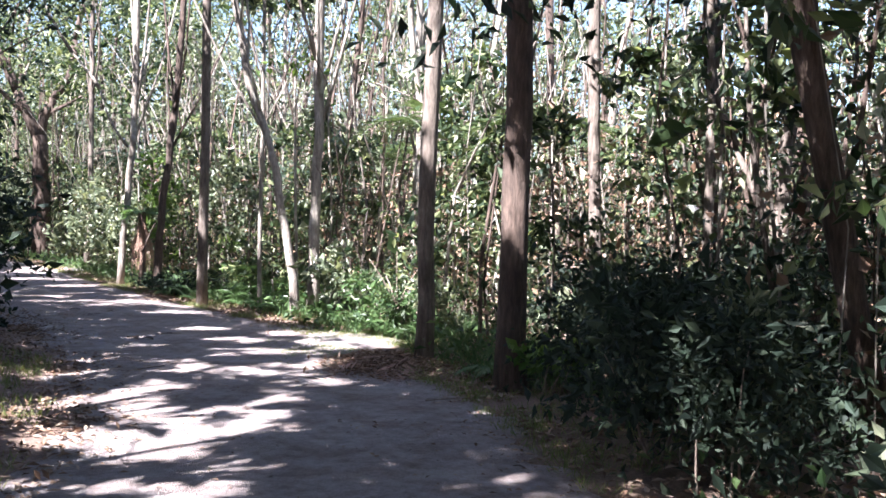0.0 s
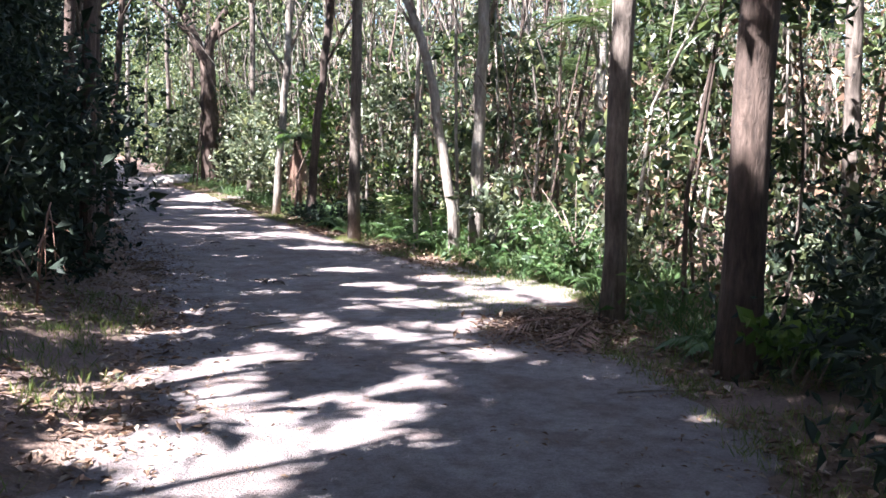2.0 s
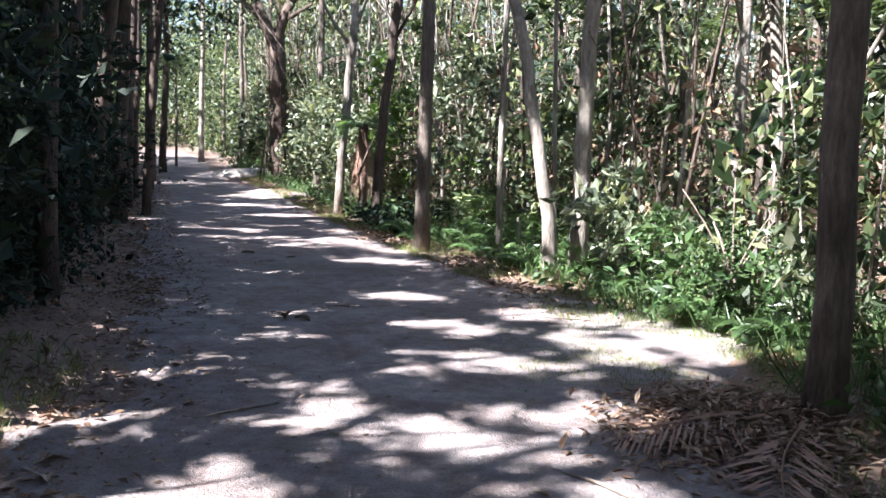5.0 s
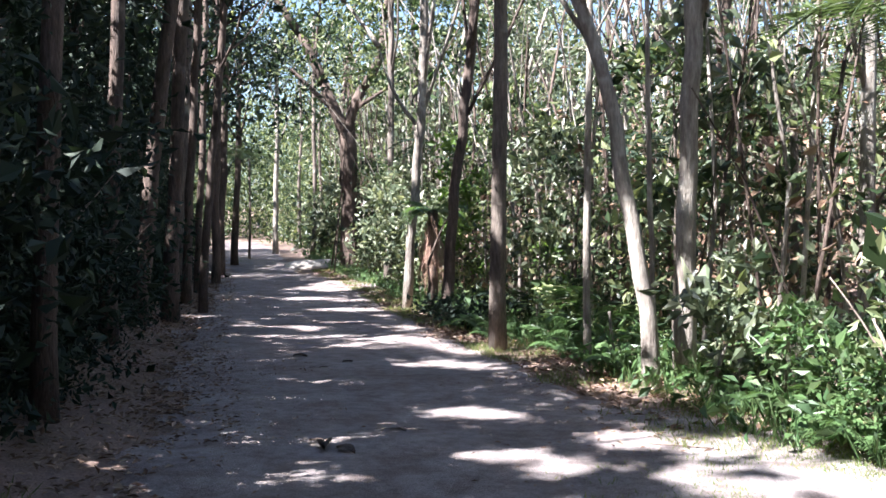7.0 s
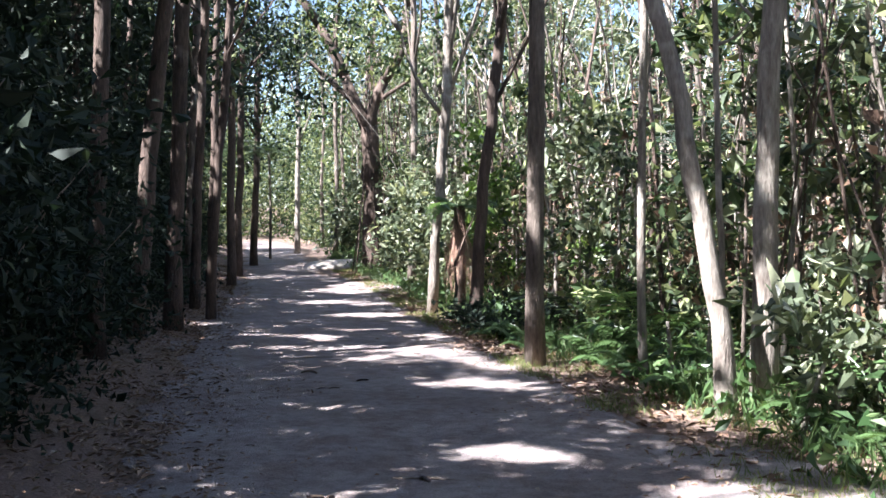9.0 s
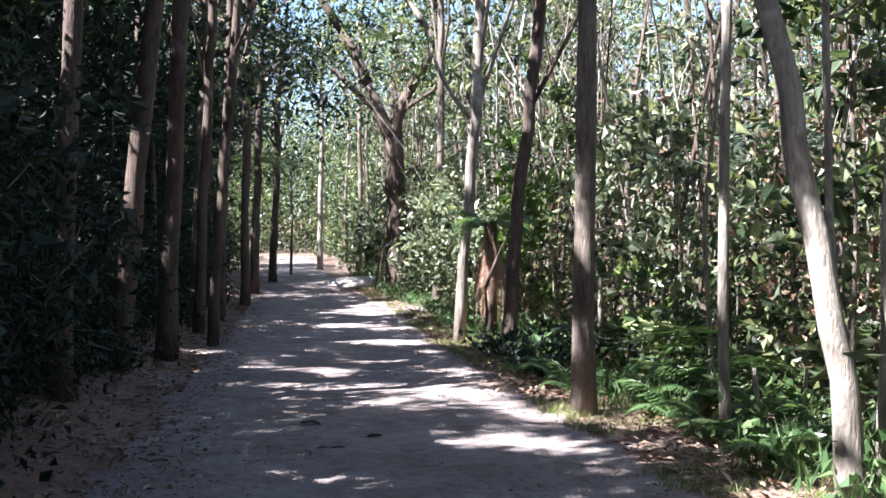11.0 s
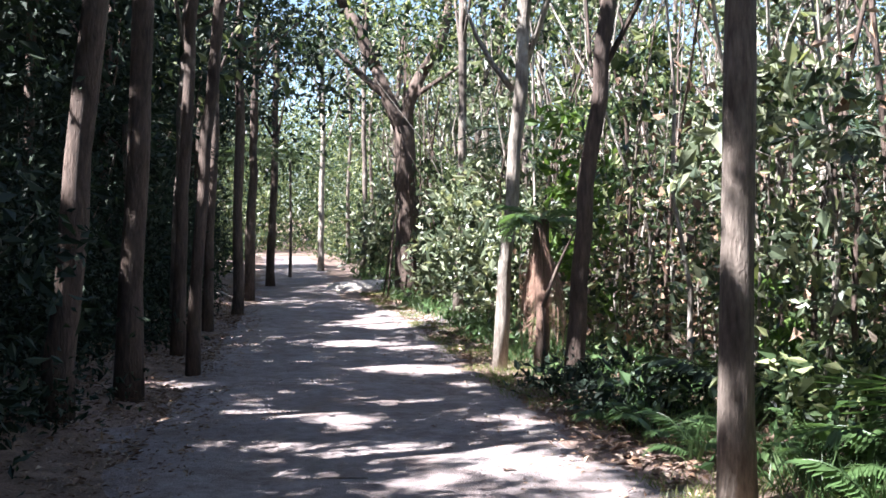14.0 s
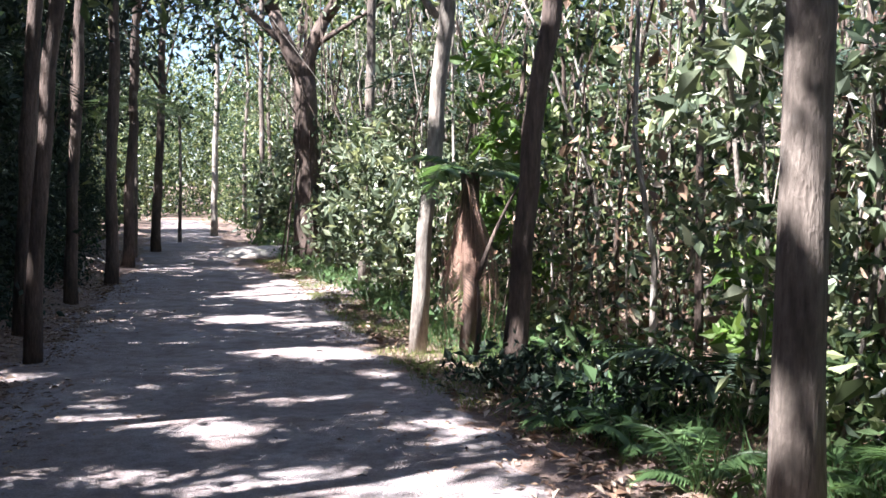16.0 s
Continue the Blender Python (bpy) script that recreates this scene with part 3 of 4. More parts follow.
# Bushes whose leaf colour carries the shade of this side.
for v in range(3):
    spots = scatter(24, (71, 112), (-7.0, -3.0), 0.9, 410 + v)
    x, y = spots[0]
    t = shrub("bush", (x, y, ground_z(x, y)), 1.25, (2.6, 3.3, 2.0)[v], 2600, LEAF_SHADE_DARK, "tall shade-darkened bush on the shaded side", 420 + v, 0.08, "bushes on the shaded side")
    spread(t, spots[1:], 430 + v, 0.8, 1.2)
for v in range(4):
    spots = scatter(26, (60, 112), (2.7, 14), 0.7, 450 + v, HEROES)
    x, y = spots[0]
    t = shrub("shrub", (x, y, ground_z(x, y)), (0.5, 0.7, 0.4, 0.8)[v], (0.8, 1.2, 0.6, 1.5)[v], (420, 700, 300, 800)[v], (LEAF, LEAF_GREY, LEAF_FERN, LEAF)[v],
              "low leafy shrub at the forest edge", 460 + v, 0.11, "forest edge shrubs")
    spread(t, spots[1:], 470 + v, 0.75, 1.25)
# The near-black leaf colour puts the deep shade into these bushes.
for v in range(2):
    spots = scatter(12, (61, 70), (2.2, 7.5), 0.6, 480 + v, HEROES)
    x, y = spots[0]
    t = shrub("bush", (x, y, ground_z(x, y)), 0.85, 1.4, 1900, LEAF_SHADE_DARK, "shade-darkened broad-leaved bush in deep shade", 490 + v, 0.08, "bushes in deep shade")
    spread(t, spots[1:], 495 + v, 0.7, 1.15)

# far woods close the view
def far_woods(places, per, top, mat, seed, label, leafsize, clear=3.2):
    g = np.random.default_rng(seed)
    p = np.array([q for q in places])
    p = p[np.abs(road_coords(p)[0]) > clear]
    z = heights(p)
    n = len(p) * per
    q = np.c_[np.repeat(p, per, 0) + g.normal(size=(n, 2)) * 0.8, np.repeat(z, per) + g.uniform(0, 1, n) ** 0.85 * np.repeat(g.uniform(0.5, 1, len(p)) * top, per)]
    ln = g.uniform(0.6, 1.5, n) * leafsize
    tagged(new("far_woods", leaf_cloud("far_woods", q, g.normal(size=q.shape), ln, ln * 0.5, mat, g)), label, "woods", kind="stuff")


far_woods(scatter(360, (98, 165), (-40, 40), 1.0, 901), 150, 20, LEAF, 911, "dense sunlit foliage of the woods further off", 0.36)
far_woods(scatter(220, (98, 165), (-40, 40), 1.0, 905), 120, 18, LEAF_GREY, 912, "pale foliage of the woods further off", 0.30)
far_woods(scatter(240, (58, 105), (15, 40), 1.0, 902), 130, 12, LEAF, 913, "dense foliage deep inside the forest", 0.22)
far_woods(scatter(260, (45, 105), (-40, -12), 1.0, 903), 110, 13, LEAF_SHADE_DARK, 914, "shade-darkened foliage deep inside the forest", 0.34)
# Out of view behind the walker; added to shut out light.
far_woods(scatter(150, (22, 52), (-30, 30), 1.2, 904), 90, 12, LEAF_SHADE_DARK, 915, "unseen foliage behind the walker, added to block light", 0.45)

end_places = np.random.default_rng(916).uniform((-72, 76), (-38, 108), (330, 2))
far_woods(end_places[road_coords(end_places)[1] > 139], 190, 16, LEAF, 917, "green woods that close the view where the track bends away", 0.34, 0.0)


def overhang(label, count, s_range, d_range, z_range, mat, seed, size):
    """Clumps of leaves that arch over the far track, or that are added to block light."""
    g = np.random.default_rng(seed)
    s = g.uniform(*s_range, count)
    i = np.clip(np.searchsorted(ALONG, s) - 1, 0, len(SEG) - 1)
    t = SEG[i] / LEN[i][:, None]
    c = np.c_[LINE[i] + t * (s - ALONG[i])[:, None] + np.c_[t[:, 1], -t[:, 0]] * g.uniform(*d_range, count)[:, None], g.uniform(*z_range, count)]
    p = np.repeat(c, 90, 0) + g.normal(size=(count * 90, 3)) * np.array([0.55, 0.55, 0.3])
    p = p[~sunlit_gap(p)]
    ln = g.uniform(0.6, 1.4, len(p)) * size
    tagged(new("overhanging_foliage", leaf_cloud("overhanging_foliage", p, g.normal(size=p.shape) + np.array([0, 0, -0.5]), ln, ln * 0.42, mat, g)), label, "foliage", kind="stuff")


overhang("green branches meeting above the far track", 260, (88, 150), (-7, 7), (4.5, 13), LEAF, 921, 0.26)
overhang("shade-darkened branches reaching over the track", 110, (80, 110), (-7, 1), (4.2, 9), LEAF_SHADE_DARK, 922, 0.2)
# The next seven, mostly out of view, are added to cut sky light and sun.
overhang("leaf clumps added above the track to block sky light", 90, (60, 100), (-6, -1.5), (5, 7.5), LEAF_SHADE_DARK, 924, 0.17)
overhang("added leaf roof that darkens the shaded forest", 430, (60, 112), (-14, -3), (8.5, 13), LEAF_SHADE_DARK, 925, 0.24)
overhang("high leaf clumps added to dapple the trees beside the track", 85, (63, 104), (-5, 2), (8, 12), LEAF, 926, 0.17)
overhang("added leaf roof that keeps sky light off the thicket", 360, (54, 69), (1.0, 10), (3.6, 8), LEAF_SHADE_DARK, 927, 0.2)
overhang("unseen foliage added behind the walker to darken the thicket", 110, (45, 57), (3.0, 10), (0.3, 5), LEAF_SHADE_DARK, 928, 0.2)
overhang("unseen leaf clumps added over the track behind the walker", 220, (38, 57), (-5, 5), (4.5, 9), LEAF_SHADE_DARK, 932, 0.22)
overhang("low leaf clumps added to darken the shaded bank", 80, (72, 98), (-8, -3.2), (3.2, 6), LEAF_SHADE_DARK, 929, 0.14)
overhang("leafy crown of the big forked tree", 70, (92, 100), (0.5, 6), (6, 12), LEAF, 923, 0.22)


def shading_clumps(targets, height, seed, cut=True):
    """Unseen leaf clumps added high on the sunward side, one for each shaded stretch of trunk or litter."""
    g = np.random.default_rng(seed)
    pts = []
    for x, y, z, wide, tall in targets:
        k = (height - z) / TO_SUN.z
        c = np.array([x, y, z]) + np.array(TO_SUN) * k
        pts.append(c + g.normal(size=(420, 3)) * np.array([wide, wide, tall]))
    p = np.concatenate(pts)
    if cut:
        p = p[~sunlit_gap(p)]
    ln = g.uniform(0.6, 1.4, len(p)) * 0.16
    tagged(new("overhanging_foliage", leaf_cloud("overhanging_foliage", p, g.normal(size=p.shape), ln, ln * 0.45, LEAF_SHADE_DARK, g)), "unseen leaf clumps added high above the track for shade", "foliage", kind="stuff")


shading_clumps([(-4.46, 17.35, 2.9, 0.3, 0.4), (-4.46, 17.35, 4.0, 0.3, 0.4), (-4.46, 17.35, 1.15, 0.12, 0.1), (-2.0, 15.5, 1.95, 0.2, 0.25), (-2.68, 15.1, 2.3, 0.25, 0.35), (-2.9, 15.05, 3.3, 0.25, 0.3),
                  (-2.0, 15.5, 3.2, 0.2, 0.2), (-0.15, 10.5, 0.6, 0.3, 0.4), (-0.15, 10.5, 1.6, 0.3, 0.35), (-6.42, 20.85, 0.5, 0.3, 0.3),
                  (-6.38, 20.9, 1.4, 0.25, 0.3), (3.1, 5.9, 1.5, 0.4, 0.6), (-7.7, 22.6, 1.9, 0.15, 0.12), (-3.06, 15.7, 1.6, 0.2, 0.3), (-0.6, 10.0, 0.1, 0.45, 0.3), (-0.3, 9.6, 0.1, 0.45, 0.3), (0.9, 9.6, 0.3, 0.4, 0.3)], 9.5, 930)
shading_clumps([(-4.46, 17.4, 3.4, 0.25, 0.4), (-4.46, 17.4, 4.6, 0.3, 0.4), (-4.46, 17.4, 0.72, 0.08, 0.07), (-2.58, 15.05, 2.3, 0.12, 0.2), (0.06, 10.45, 1.0, 0.3, 0.4), (0.08, 10.5, 1.6, 0.2, 0.2),
                  (1.0, 8.6, 3.4, 0.3, 0.4), (1.0, 8.6, 0.7, 0.25, 0.3), (3.0, 5.9, 2.1, 0.4, 0.5), (3.2, 5.9, 0.8, 0.4, 0.4), (2.8, 5.95, 3.2, 0.4, 0.5)], 8.6, 931)
shading_clumps([(-4.46, 17.4, 2.5, 0.16, 0.22), (-4.46, 17.4, 3.3, 0.2, 0.3), (-4.46, 17.4, 4.3, 0.25, 0.35), (-4.46, 17.4, 1.0, 0.05, 0.05), (-2.03, 15.5, 2.5, 0.14, 0.18), (-1.98, 15.5, 3.5, 0.18, 0.22),
                  (-2.6, 15.05, 2.3, 0.12, 0.18), (-2.7, 15.05, 2.9, 0.12, 0.15), (0.06, 10.45, 0.7, 0.2, 0.25), (0.07, 10.5, 1.4, 0.2, 0.2), (1.0, 8.6, 0.6, 0.2, 0.25), (1.0, 8.6, 3.3, 0.2, 0.3),
                  (0.5, 9.3, 0.1, 0.35, 0.2), (-0.3, 10.0, 0.1, 0.3, 0.2)], 8.4, 933, False)


# ---- undergrowth that nobody could count ----
def strip_points(g, count, s_range, d_range, power=1.0):
    """Random places beside the track, thicker towards the first distance."""
    s = g.uniform(*s_range, count)
    u = g.uniform(0, 1, count) ** power
    d = d_range[0] + (d_range[1] - d_range[0]) * u
    i = np.clip(np.searchsorted(ALONG, s) - 1, 0, len(SEG) - 1)
    t = SEG[i] / LEN[i][:, None]
    p = LINE[i] + t * (s - ALONG[i])[:, None] + np.c_[t[:, 1], -t[:, 0]] * d[:, None]
    dd = road_coords(p)[0]
    ok = ~on_bay(p) & (np.sign(dd) == np.sign(d_range[0])) & (np.abs(dd) > abs(d_range[0]) - 0.25)
    return p[ok]


def brush(name, label, columns, per, s_range, d_range, top, size, mat, seed, power=1.0, wide=0.28, low=0.05):
    """Leaves on unseen twigs, in columns, with holes between them."""
    g = np.random.default_rng(seed)
    p = strip_points(g, columns, s_range, d_range, power)
    p = p[(ripple(p[:, 0], p[:, 1], 1.8, seed) + 0.7 * ripple(p[:, 0], p[:, 1], 4.3, seed)) > -0.05]
    z = heights(p)
    n = len(p) * per
    h = np.repeat(g.uniform(0.25, 1.0, len(p)) * top, per)
    k = g.integers(0, 7, n)
    level = (low + (1 - low) * ((k + np.repeat(g.uniform(0, 1, len(p)), per)) / 8)) * h
    q = np.c_[np.repeat(p, per, 0) + g.normal(size=(n, 2)) * wide, np.repeat(z, per) + level + g.normal(size=n) * 0.10]
    q = q[(q[:, 2] > np.repeat(z, per) + 0.02) & ((np.abs(road_coords(q[:, :2])[0]) > 2.7) | (level < 0.5))]
    ln = np.minimum(np.exp(g.normal(size=len(q)) * 0.42), 1.7) * size * 0.9
    ob = new(name, leaf_cloud(name, q, g.normal(size=q.shape) + np.array([0, 0, -0.3]), ln, ln * g.uniform(0.3, 0.7, len(q)), mat, g))
    return tagged(ob, label, "undergrowth", kind="stuff")


brush("undergrowth", "tangled sunlit undergrowth of small green leaves", 2300, 66, (58, 112), (2.9, 17), 4.5, 0.105, LEAF, 31, 1.3)
brush("undergrowth", "pale grey-green leaves of the understorey", 1150, 50, (58, 112), (3.4, 17), 5.5, 0.11, LEAF_GREY, 32, 1.2)
brush("undergrowth", "dry brown leaves hanging among the stems", 2200, 44, (62, 112), (3.4, 15), 4.4, 0.12, DRY, 33)
brush("undergrowth", "shade-darkened foliage filling the shaded side of the forest", 1900, 70, (71, 116), (-3.6, -13), 6.0, 0.09, LEAF_SHADE_DARK, 34, 1.5, 0.35)
# Near-black leaves that stand in for the shaded gaps between stems.
brush("undergrowth", "leaf clumps standing in for shaded gaps deep among the stems", 400, 110, (60, 112), (5, 16), 4.5, 0.12, LEAF_SHADE_DARK, 37, 1.0, 0.34)
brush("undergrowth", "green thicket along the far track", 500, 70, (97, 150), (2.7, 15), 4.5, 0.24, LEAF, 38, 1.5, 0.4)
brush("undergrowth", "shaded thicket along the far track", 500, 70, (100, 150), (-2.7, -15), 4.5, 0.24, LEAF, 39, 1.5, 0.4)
brush("undergrowth", "shade-darkened leaves crowding the shaded bank", 900, 100, (76, 104), (-2.8, -5.5), 4.2, 0.09, LEAF_SHADE_DARK, 40, 1.2, 0.28)
# Plants added in near-black colour where the ground only lies in deep shade.
brush("undergrowth", "low plants added to darken the shaded verge", 950, 44, (72, 100), (-2.15, -4.2), 0.6, 0.075, LEAF_SHADE_DARK, 44, 0.8, 0.16)
brush("undergrowth", "knee-high plants added to darken the shaded bank", 900, 60, (73, 93), (-2.4, -4.6), 1.4, 0.08, LEAF_SHADE_DARK, 45, 1.1, 0.2)
brush("undergrowth", "low green plants covering the forest edge", 900, 30, (60, 110), (2.3, 7), 0.45, 0.10, LEAF_FERN, 35, 1.6, 0.16)
# Thicket leaves with the shade in their colour.
brush("undergrowth", "shade-darkened leaves of the shaded thicket", 260, 80, (60.5, 69), (2.3, 9), 2.2, 0.10, LEAF_SHADE_DARK, 36, 1.2, 0.3)


def stem_mass(name, label, count, s_range, d_range, mat, seed, tall=(2.5, 6.5), thick=(0.008, 0.03)):
    """Hundreds of thin upright stems."""
    g = np.random.default_rng(seed)
    p = strip_points(g, count, s_range, d_range, 1.1)
    z = heights(p)
    verts, faces = [], []
    for (x, y), zz in zip(p, z):
        h, r = g.uniform(*tall), g.uniform(*thick)
        bend = g.normal(size=2) * g.choice([0.15, 0.5])
        off = g.normal(size=(5, 2)) * 0.07
        for k in range(5):
            u = k / 4
            c = np.array([x, y]) + bend * u * u * h * 0.5 + off[k] * (k > 0)
            for a in range(4):
                th = a * math.pi / 2 + 0.4
                rr = r * (1 - 0.6 * u)
                verts.append((c[0] + rr * math.cos(th), c[1] + rr * math.sin(th), zz - 0.05 + u * h))
        b = len(verts) - 20
        for k in range(4):
            for a in range(4):
                faces.append((b + k * 4 + a, b + k * 4 + (a + 1) % 4, b + k * 4 + 4 + (a + 1) % 4, b + k * 4 + 4 + a))
    return tagged(new(name, mesh_from(name, verts, faces, mat, True)), label, "stems", kind="stuff")


stem_mass("thin_stem_thicket", "hundreds of thin pale upright stems among the trees", 620, (60, 112), (3.2, 18), BARK_PALE, 41, (2.5, 7.5), (0.008, 0.034))
stem_mass("thin_stem_thicket", "thin dark brown stems and vines among the trees", 760, (60, 112), (3.2, 18), BARK_BROWN, 42, (2.5, 8.0), (0.008, 0.05))
stem_mass("thin_stem_thicket", "thin stems standing in the dark forest", 380, (62, 118), (-3.6, -16), BARK_GREY, 43)


def grass(name, label, count, s_range, d_range, tall, mat, seed, power=1.0, keep=None):
    g = np.random.default_rng(seed)
    p = strip_points(g, count // 12, s_range, d_range, power)
    p = p[(ripple(p[:, 0], p[:, 1], 2.3, seed)) > -0.3]
    p = np.repeat(p, 12, 0) + g.normal(size=(len(p) * 12, 2)) * 0.06
    z = heights(p)
    ln = g.uniform(0.5, 1.3, len(p)) * tall
    way = np.c_[g.normal(size=(len(p), 2)) * 0.55, np.ones(len(p))]
    ob = new(name, leaf_cloud(name, np.c_[p, z - 0.01], way, ln, np.clip(ln * 0.07, 0.004, 0.014), mat, g))
    return tagged(ob, label, "grass", kind="stuff")


grass("grass", "short sunlit grass along the track edge", 34000, (64, 100), (1.6, 3.0), 0.09, GRASS, 51, 1.3)
grass("grass", "longer green grass under the trees", 16000, (66, 100), (2.2, 4.2), 0.30, LEAF_FERN, 52, 1.0)
grass("grass", "dry yellowish grass on the bank", 9000, (60, 72), (-1.9, -3.8), 0.10, GRASS, 53, 1.0)


def bay_grass():
    g = np.random.default_rng(55)
    p = np.c_[g.normal(-0.75, 0.5, 1300), g.normal(11.9, 0.7, 1300)]
    p = p[ripple(p[:, 0], p[:, 1], 3.1, 1.0) > -0.35]
    p = np.repeat(p, 12, 0) + g.normal(size=(len(p) * 12, 2)) * 0.05
    ln = g.uniform(0.02, 0.06, len(p))
    way = np.c_[g.normal(size=(len(p), 2)) * 0.7, np.ones(len(p))]
    tagged(new("grass", leaf_cloud("grass", np.c_[p, heights(p) - 0.005], way, ln, ln * 0.12, GRASS, g)), "thin worn grass on the sandy bay", "grass", kind="stuff")


bay_grass()


def litter(name, label, count, s_range, d_range, size, seed, power=1.0, patch=-0.2, mat=DRY):
    g = np.random.default_rng(seed)
    p = strip_points(g, count, s_range, d_range, power)
    p = p[ripple(p[:, 0], p[:, 1], 1.9, seed) + 0.5 * ripple(p[:, 0], p[:, 1], 5.0, seed) > patch]
    z = heights(p)
    ln = g.uniform(0.5, 1.4, len(p)) * size
    way = np.c_[g.normal(size=(len(p), 2)), g.normal(size=len(p)) * 0.22]
    ob = new(name, leaf_cloud(name, np.c_[p, z + g.uniform(0.002, 0.025, len(p))], way, ln, ln * g.uniform(0.3, 0.5, len(p)), mat, g, 0.3, True))
    return tagged(ob, label, "leaf litter", kind="stuff")


litter("leaf_litter", "dry brown leaves and bark scraps on the forest floor", 34000, (58, 104), (1.7, 9), 0.09, 61, 1.3, -0.6)
litter("leaf_litter", "dry brown leaves on the shaded bank", 17000, (58, 104), (-1.6, -6), 0.08, 62, 1.4, -0.5)
litter("leaf_litter", "dry leaves thinning out towards the track", 9000, (61, 96), (-1.2, -3.2), 0.055, 65, 1.2, -0.5)
litter("leaf_litter", "dry leaves thinning out towards the track", 5000, (61, 96), (1.3, 3.0), 0.05, 66, 1.2, -0.3)
litter("leaf_litter", "scattered dry leaf scraps on the track", 5200, (60, 100), (0.02, 1.95), 0.04, 63, 0.6, 0.0)
litter("leaf_litter", "scattered dry leaf scraps on the track", 6000, (60, 100), (-0.02, -2.0), 0.04, 64, 0.6, -0.1)


# ---- ferns, palm, tree fern ----
def frond_mesh(name, length, leaflets, leaflet, mat, seed, droop=0.5, rise=0.7, thin=0.18):
    """A feathered frond that leaves the origin along x and bows down; its leaflets grow from the midrib."""
    g = np.random.default_rng(seed)
    n = leaflets + 2
    u = np.linspace(0, 1, n)
    spine = np.c_[u * length * (1 - 0.18 * u), np.sin(u * 3) * g.normal() * 0.05, length * (rise * u - droop * 1.5 * u * u)]
    r = (0.006 + 0.004 * length) * (1 - 0.8 * u)
    ring = [(0.0, 1.0), (0.9, -0.5), (-0.9, -0.5)]
    v = [(x, y + r[k] * a, z + r[k] * b) for k, (x, y, z) in enumerate(spine) for a, b in ring]
    f = []
    for k in range(n - 1):
        for a in range(3):
            q = (k * 3 + a, k * 3 + (a + 1) % 3, k * 3 + 3 + (a + 1) % 3, k * 3 + 3 + a)
            f += [q[:3], (q[0], q[2], q[3])]
    for k in range(2, n):
        for side, corner in ((1.0, 1), (-1.0, 2)):
            base = np.array(v[k * 3 + corner])
            way = np.array([0.45 + 0.5 * u[k], side, -0.25 + g.normal() * 0.14])
            way /= np.linalg.norm(way)
            ln = leaflet * (0.35 + math.sin(min(u[k] * 1.05, 1) * math.pi) * 0.8) * g.uniform(0.85, 1.1)
            across = np.cross(way, (0, 0, 1.0))
            across /= np.linalg.norm(across)
            w, mid = ln * thin, base + way * ln * 0.4
            o = len(v)
            v += [tuple(mid + across * w), tuple(base + way * ln - np.array([0, 0, w * 0.8])), tuple(mid - across * w)]
            f += [(k * 3 + corner, o, o + 1), (k * 3 + corner, o + 1, o + 2)]
    return mesh_from(name, v, f, mat)


def fern(name, base, fronds, meshes, label, category="fern", group="", seed=0, lift=0.0, tilt=(0.7, 1.3), top=0.0):
    g = np.random.default_rng(seed)
    root = tagged(new(name), label, category, group)
    root.location = base
    for k in range(fronds):
        ob = part("frond", meshes[k % len(meshes)], root)
        ob.matrix_basis = Matrix.Translation((0, 0, top + lift)) @ Matrix.Rotation(k * 6.283 / fronds + g.uniform(-0.3, 0.3), 4, "Z") @ Matrix.Rotation(g.uniform(-0.45, 0.15), 4, "Y") @ Matrix.Scale(g.uniform(*tilt), 4)
    return root


FERN_F = [frond_mesh("frond", 0.75, 20, 0.16, LEAF_FERN, k, 0.5, 0.85) for k in (1, 2)]
PALM_F = [frond_mesh("frond", 1.5, 26, 0.48, LEAF_FERN, k, 0.45, 0.8, 0.06) for k in (3, 4)]
SHADE_DARK_F = [frond_mesh("frond", 1.3, 24, 0.42, LEAF_SHADE_DARK, k, 0.45, 0.8, 0.07) for k in (5, 6)]
GREEN_F = [frond_mesh("frond", 1.1, 24, 0.24, LEAF_FERN, k, 0.5, 0.55) for k in (7, 8)]
for k, (x, y) in enumerate([(-1.0, 13.6), (-0.6, 13.1), (-0.3, 12.7), (0.0, 12.2), (-0.9, 14.1), (-0.5, 13.4), (-1.4, 14.5), (0.3, 12.8), (-3.3, 16.9), (-3.7, 17.4), (-3.0, 16.5),
                            (-2.6, 15.9), (-4.9, 18.6), (-5.3, 19.2), (-5.8, 19.8), (-4.0, 18.2), (-1.6, 14.9), (-4.2, 19.4), (-3.5, 18.0), (-2.4, 16.6), (1.0, 9.25), (1.5, 9.0)]):
    fern("fern", (x, y, ground_z(x, y)), 8, FERN_F, "bright green fern at the grassy track edge", group="ferns at the track edge", seed=600 + k, tilt=(0.45, 0.95))
for x, y, m, s in ((-3.45, 18.35, PALM_F, 1), (-2.9, 18.9, PALM_F, 2), (-4.7, 20.2, SHADE_DARK_F, 3), (-1.2, 15.6, PALM_F, 4), (3.4, 7.6, SHADE_DARK_F, 5), (4.2, 8.4, SHADE_DARK_F, 6), (2.2, 8.3, SHADE_DARK_F, 7), (-3.9, 21.2, SHADE_DARK_F, 8)):
    fern("palm", (x, y, ground_z(x, y)), 7, m, "young stemless palm with arching feathered fronds", "palm", "young palms", 640 + s, tilt=(0.6, 1.0))

x, y = -7.28, 22.25
tf = fern("tree_fern", (x, y, ground_z(x, y)), 7, GREEN_F, "tree fern with a skirt of dry reddish fronds", "tree fern", seed=660, top=1.75, tilt=(0.6, 1.0))
bm = bmesh.new()
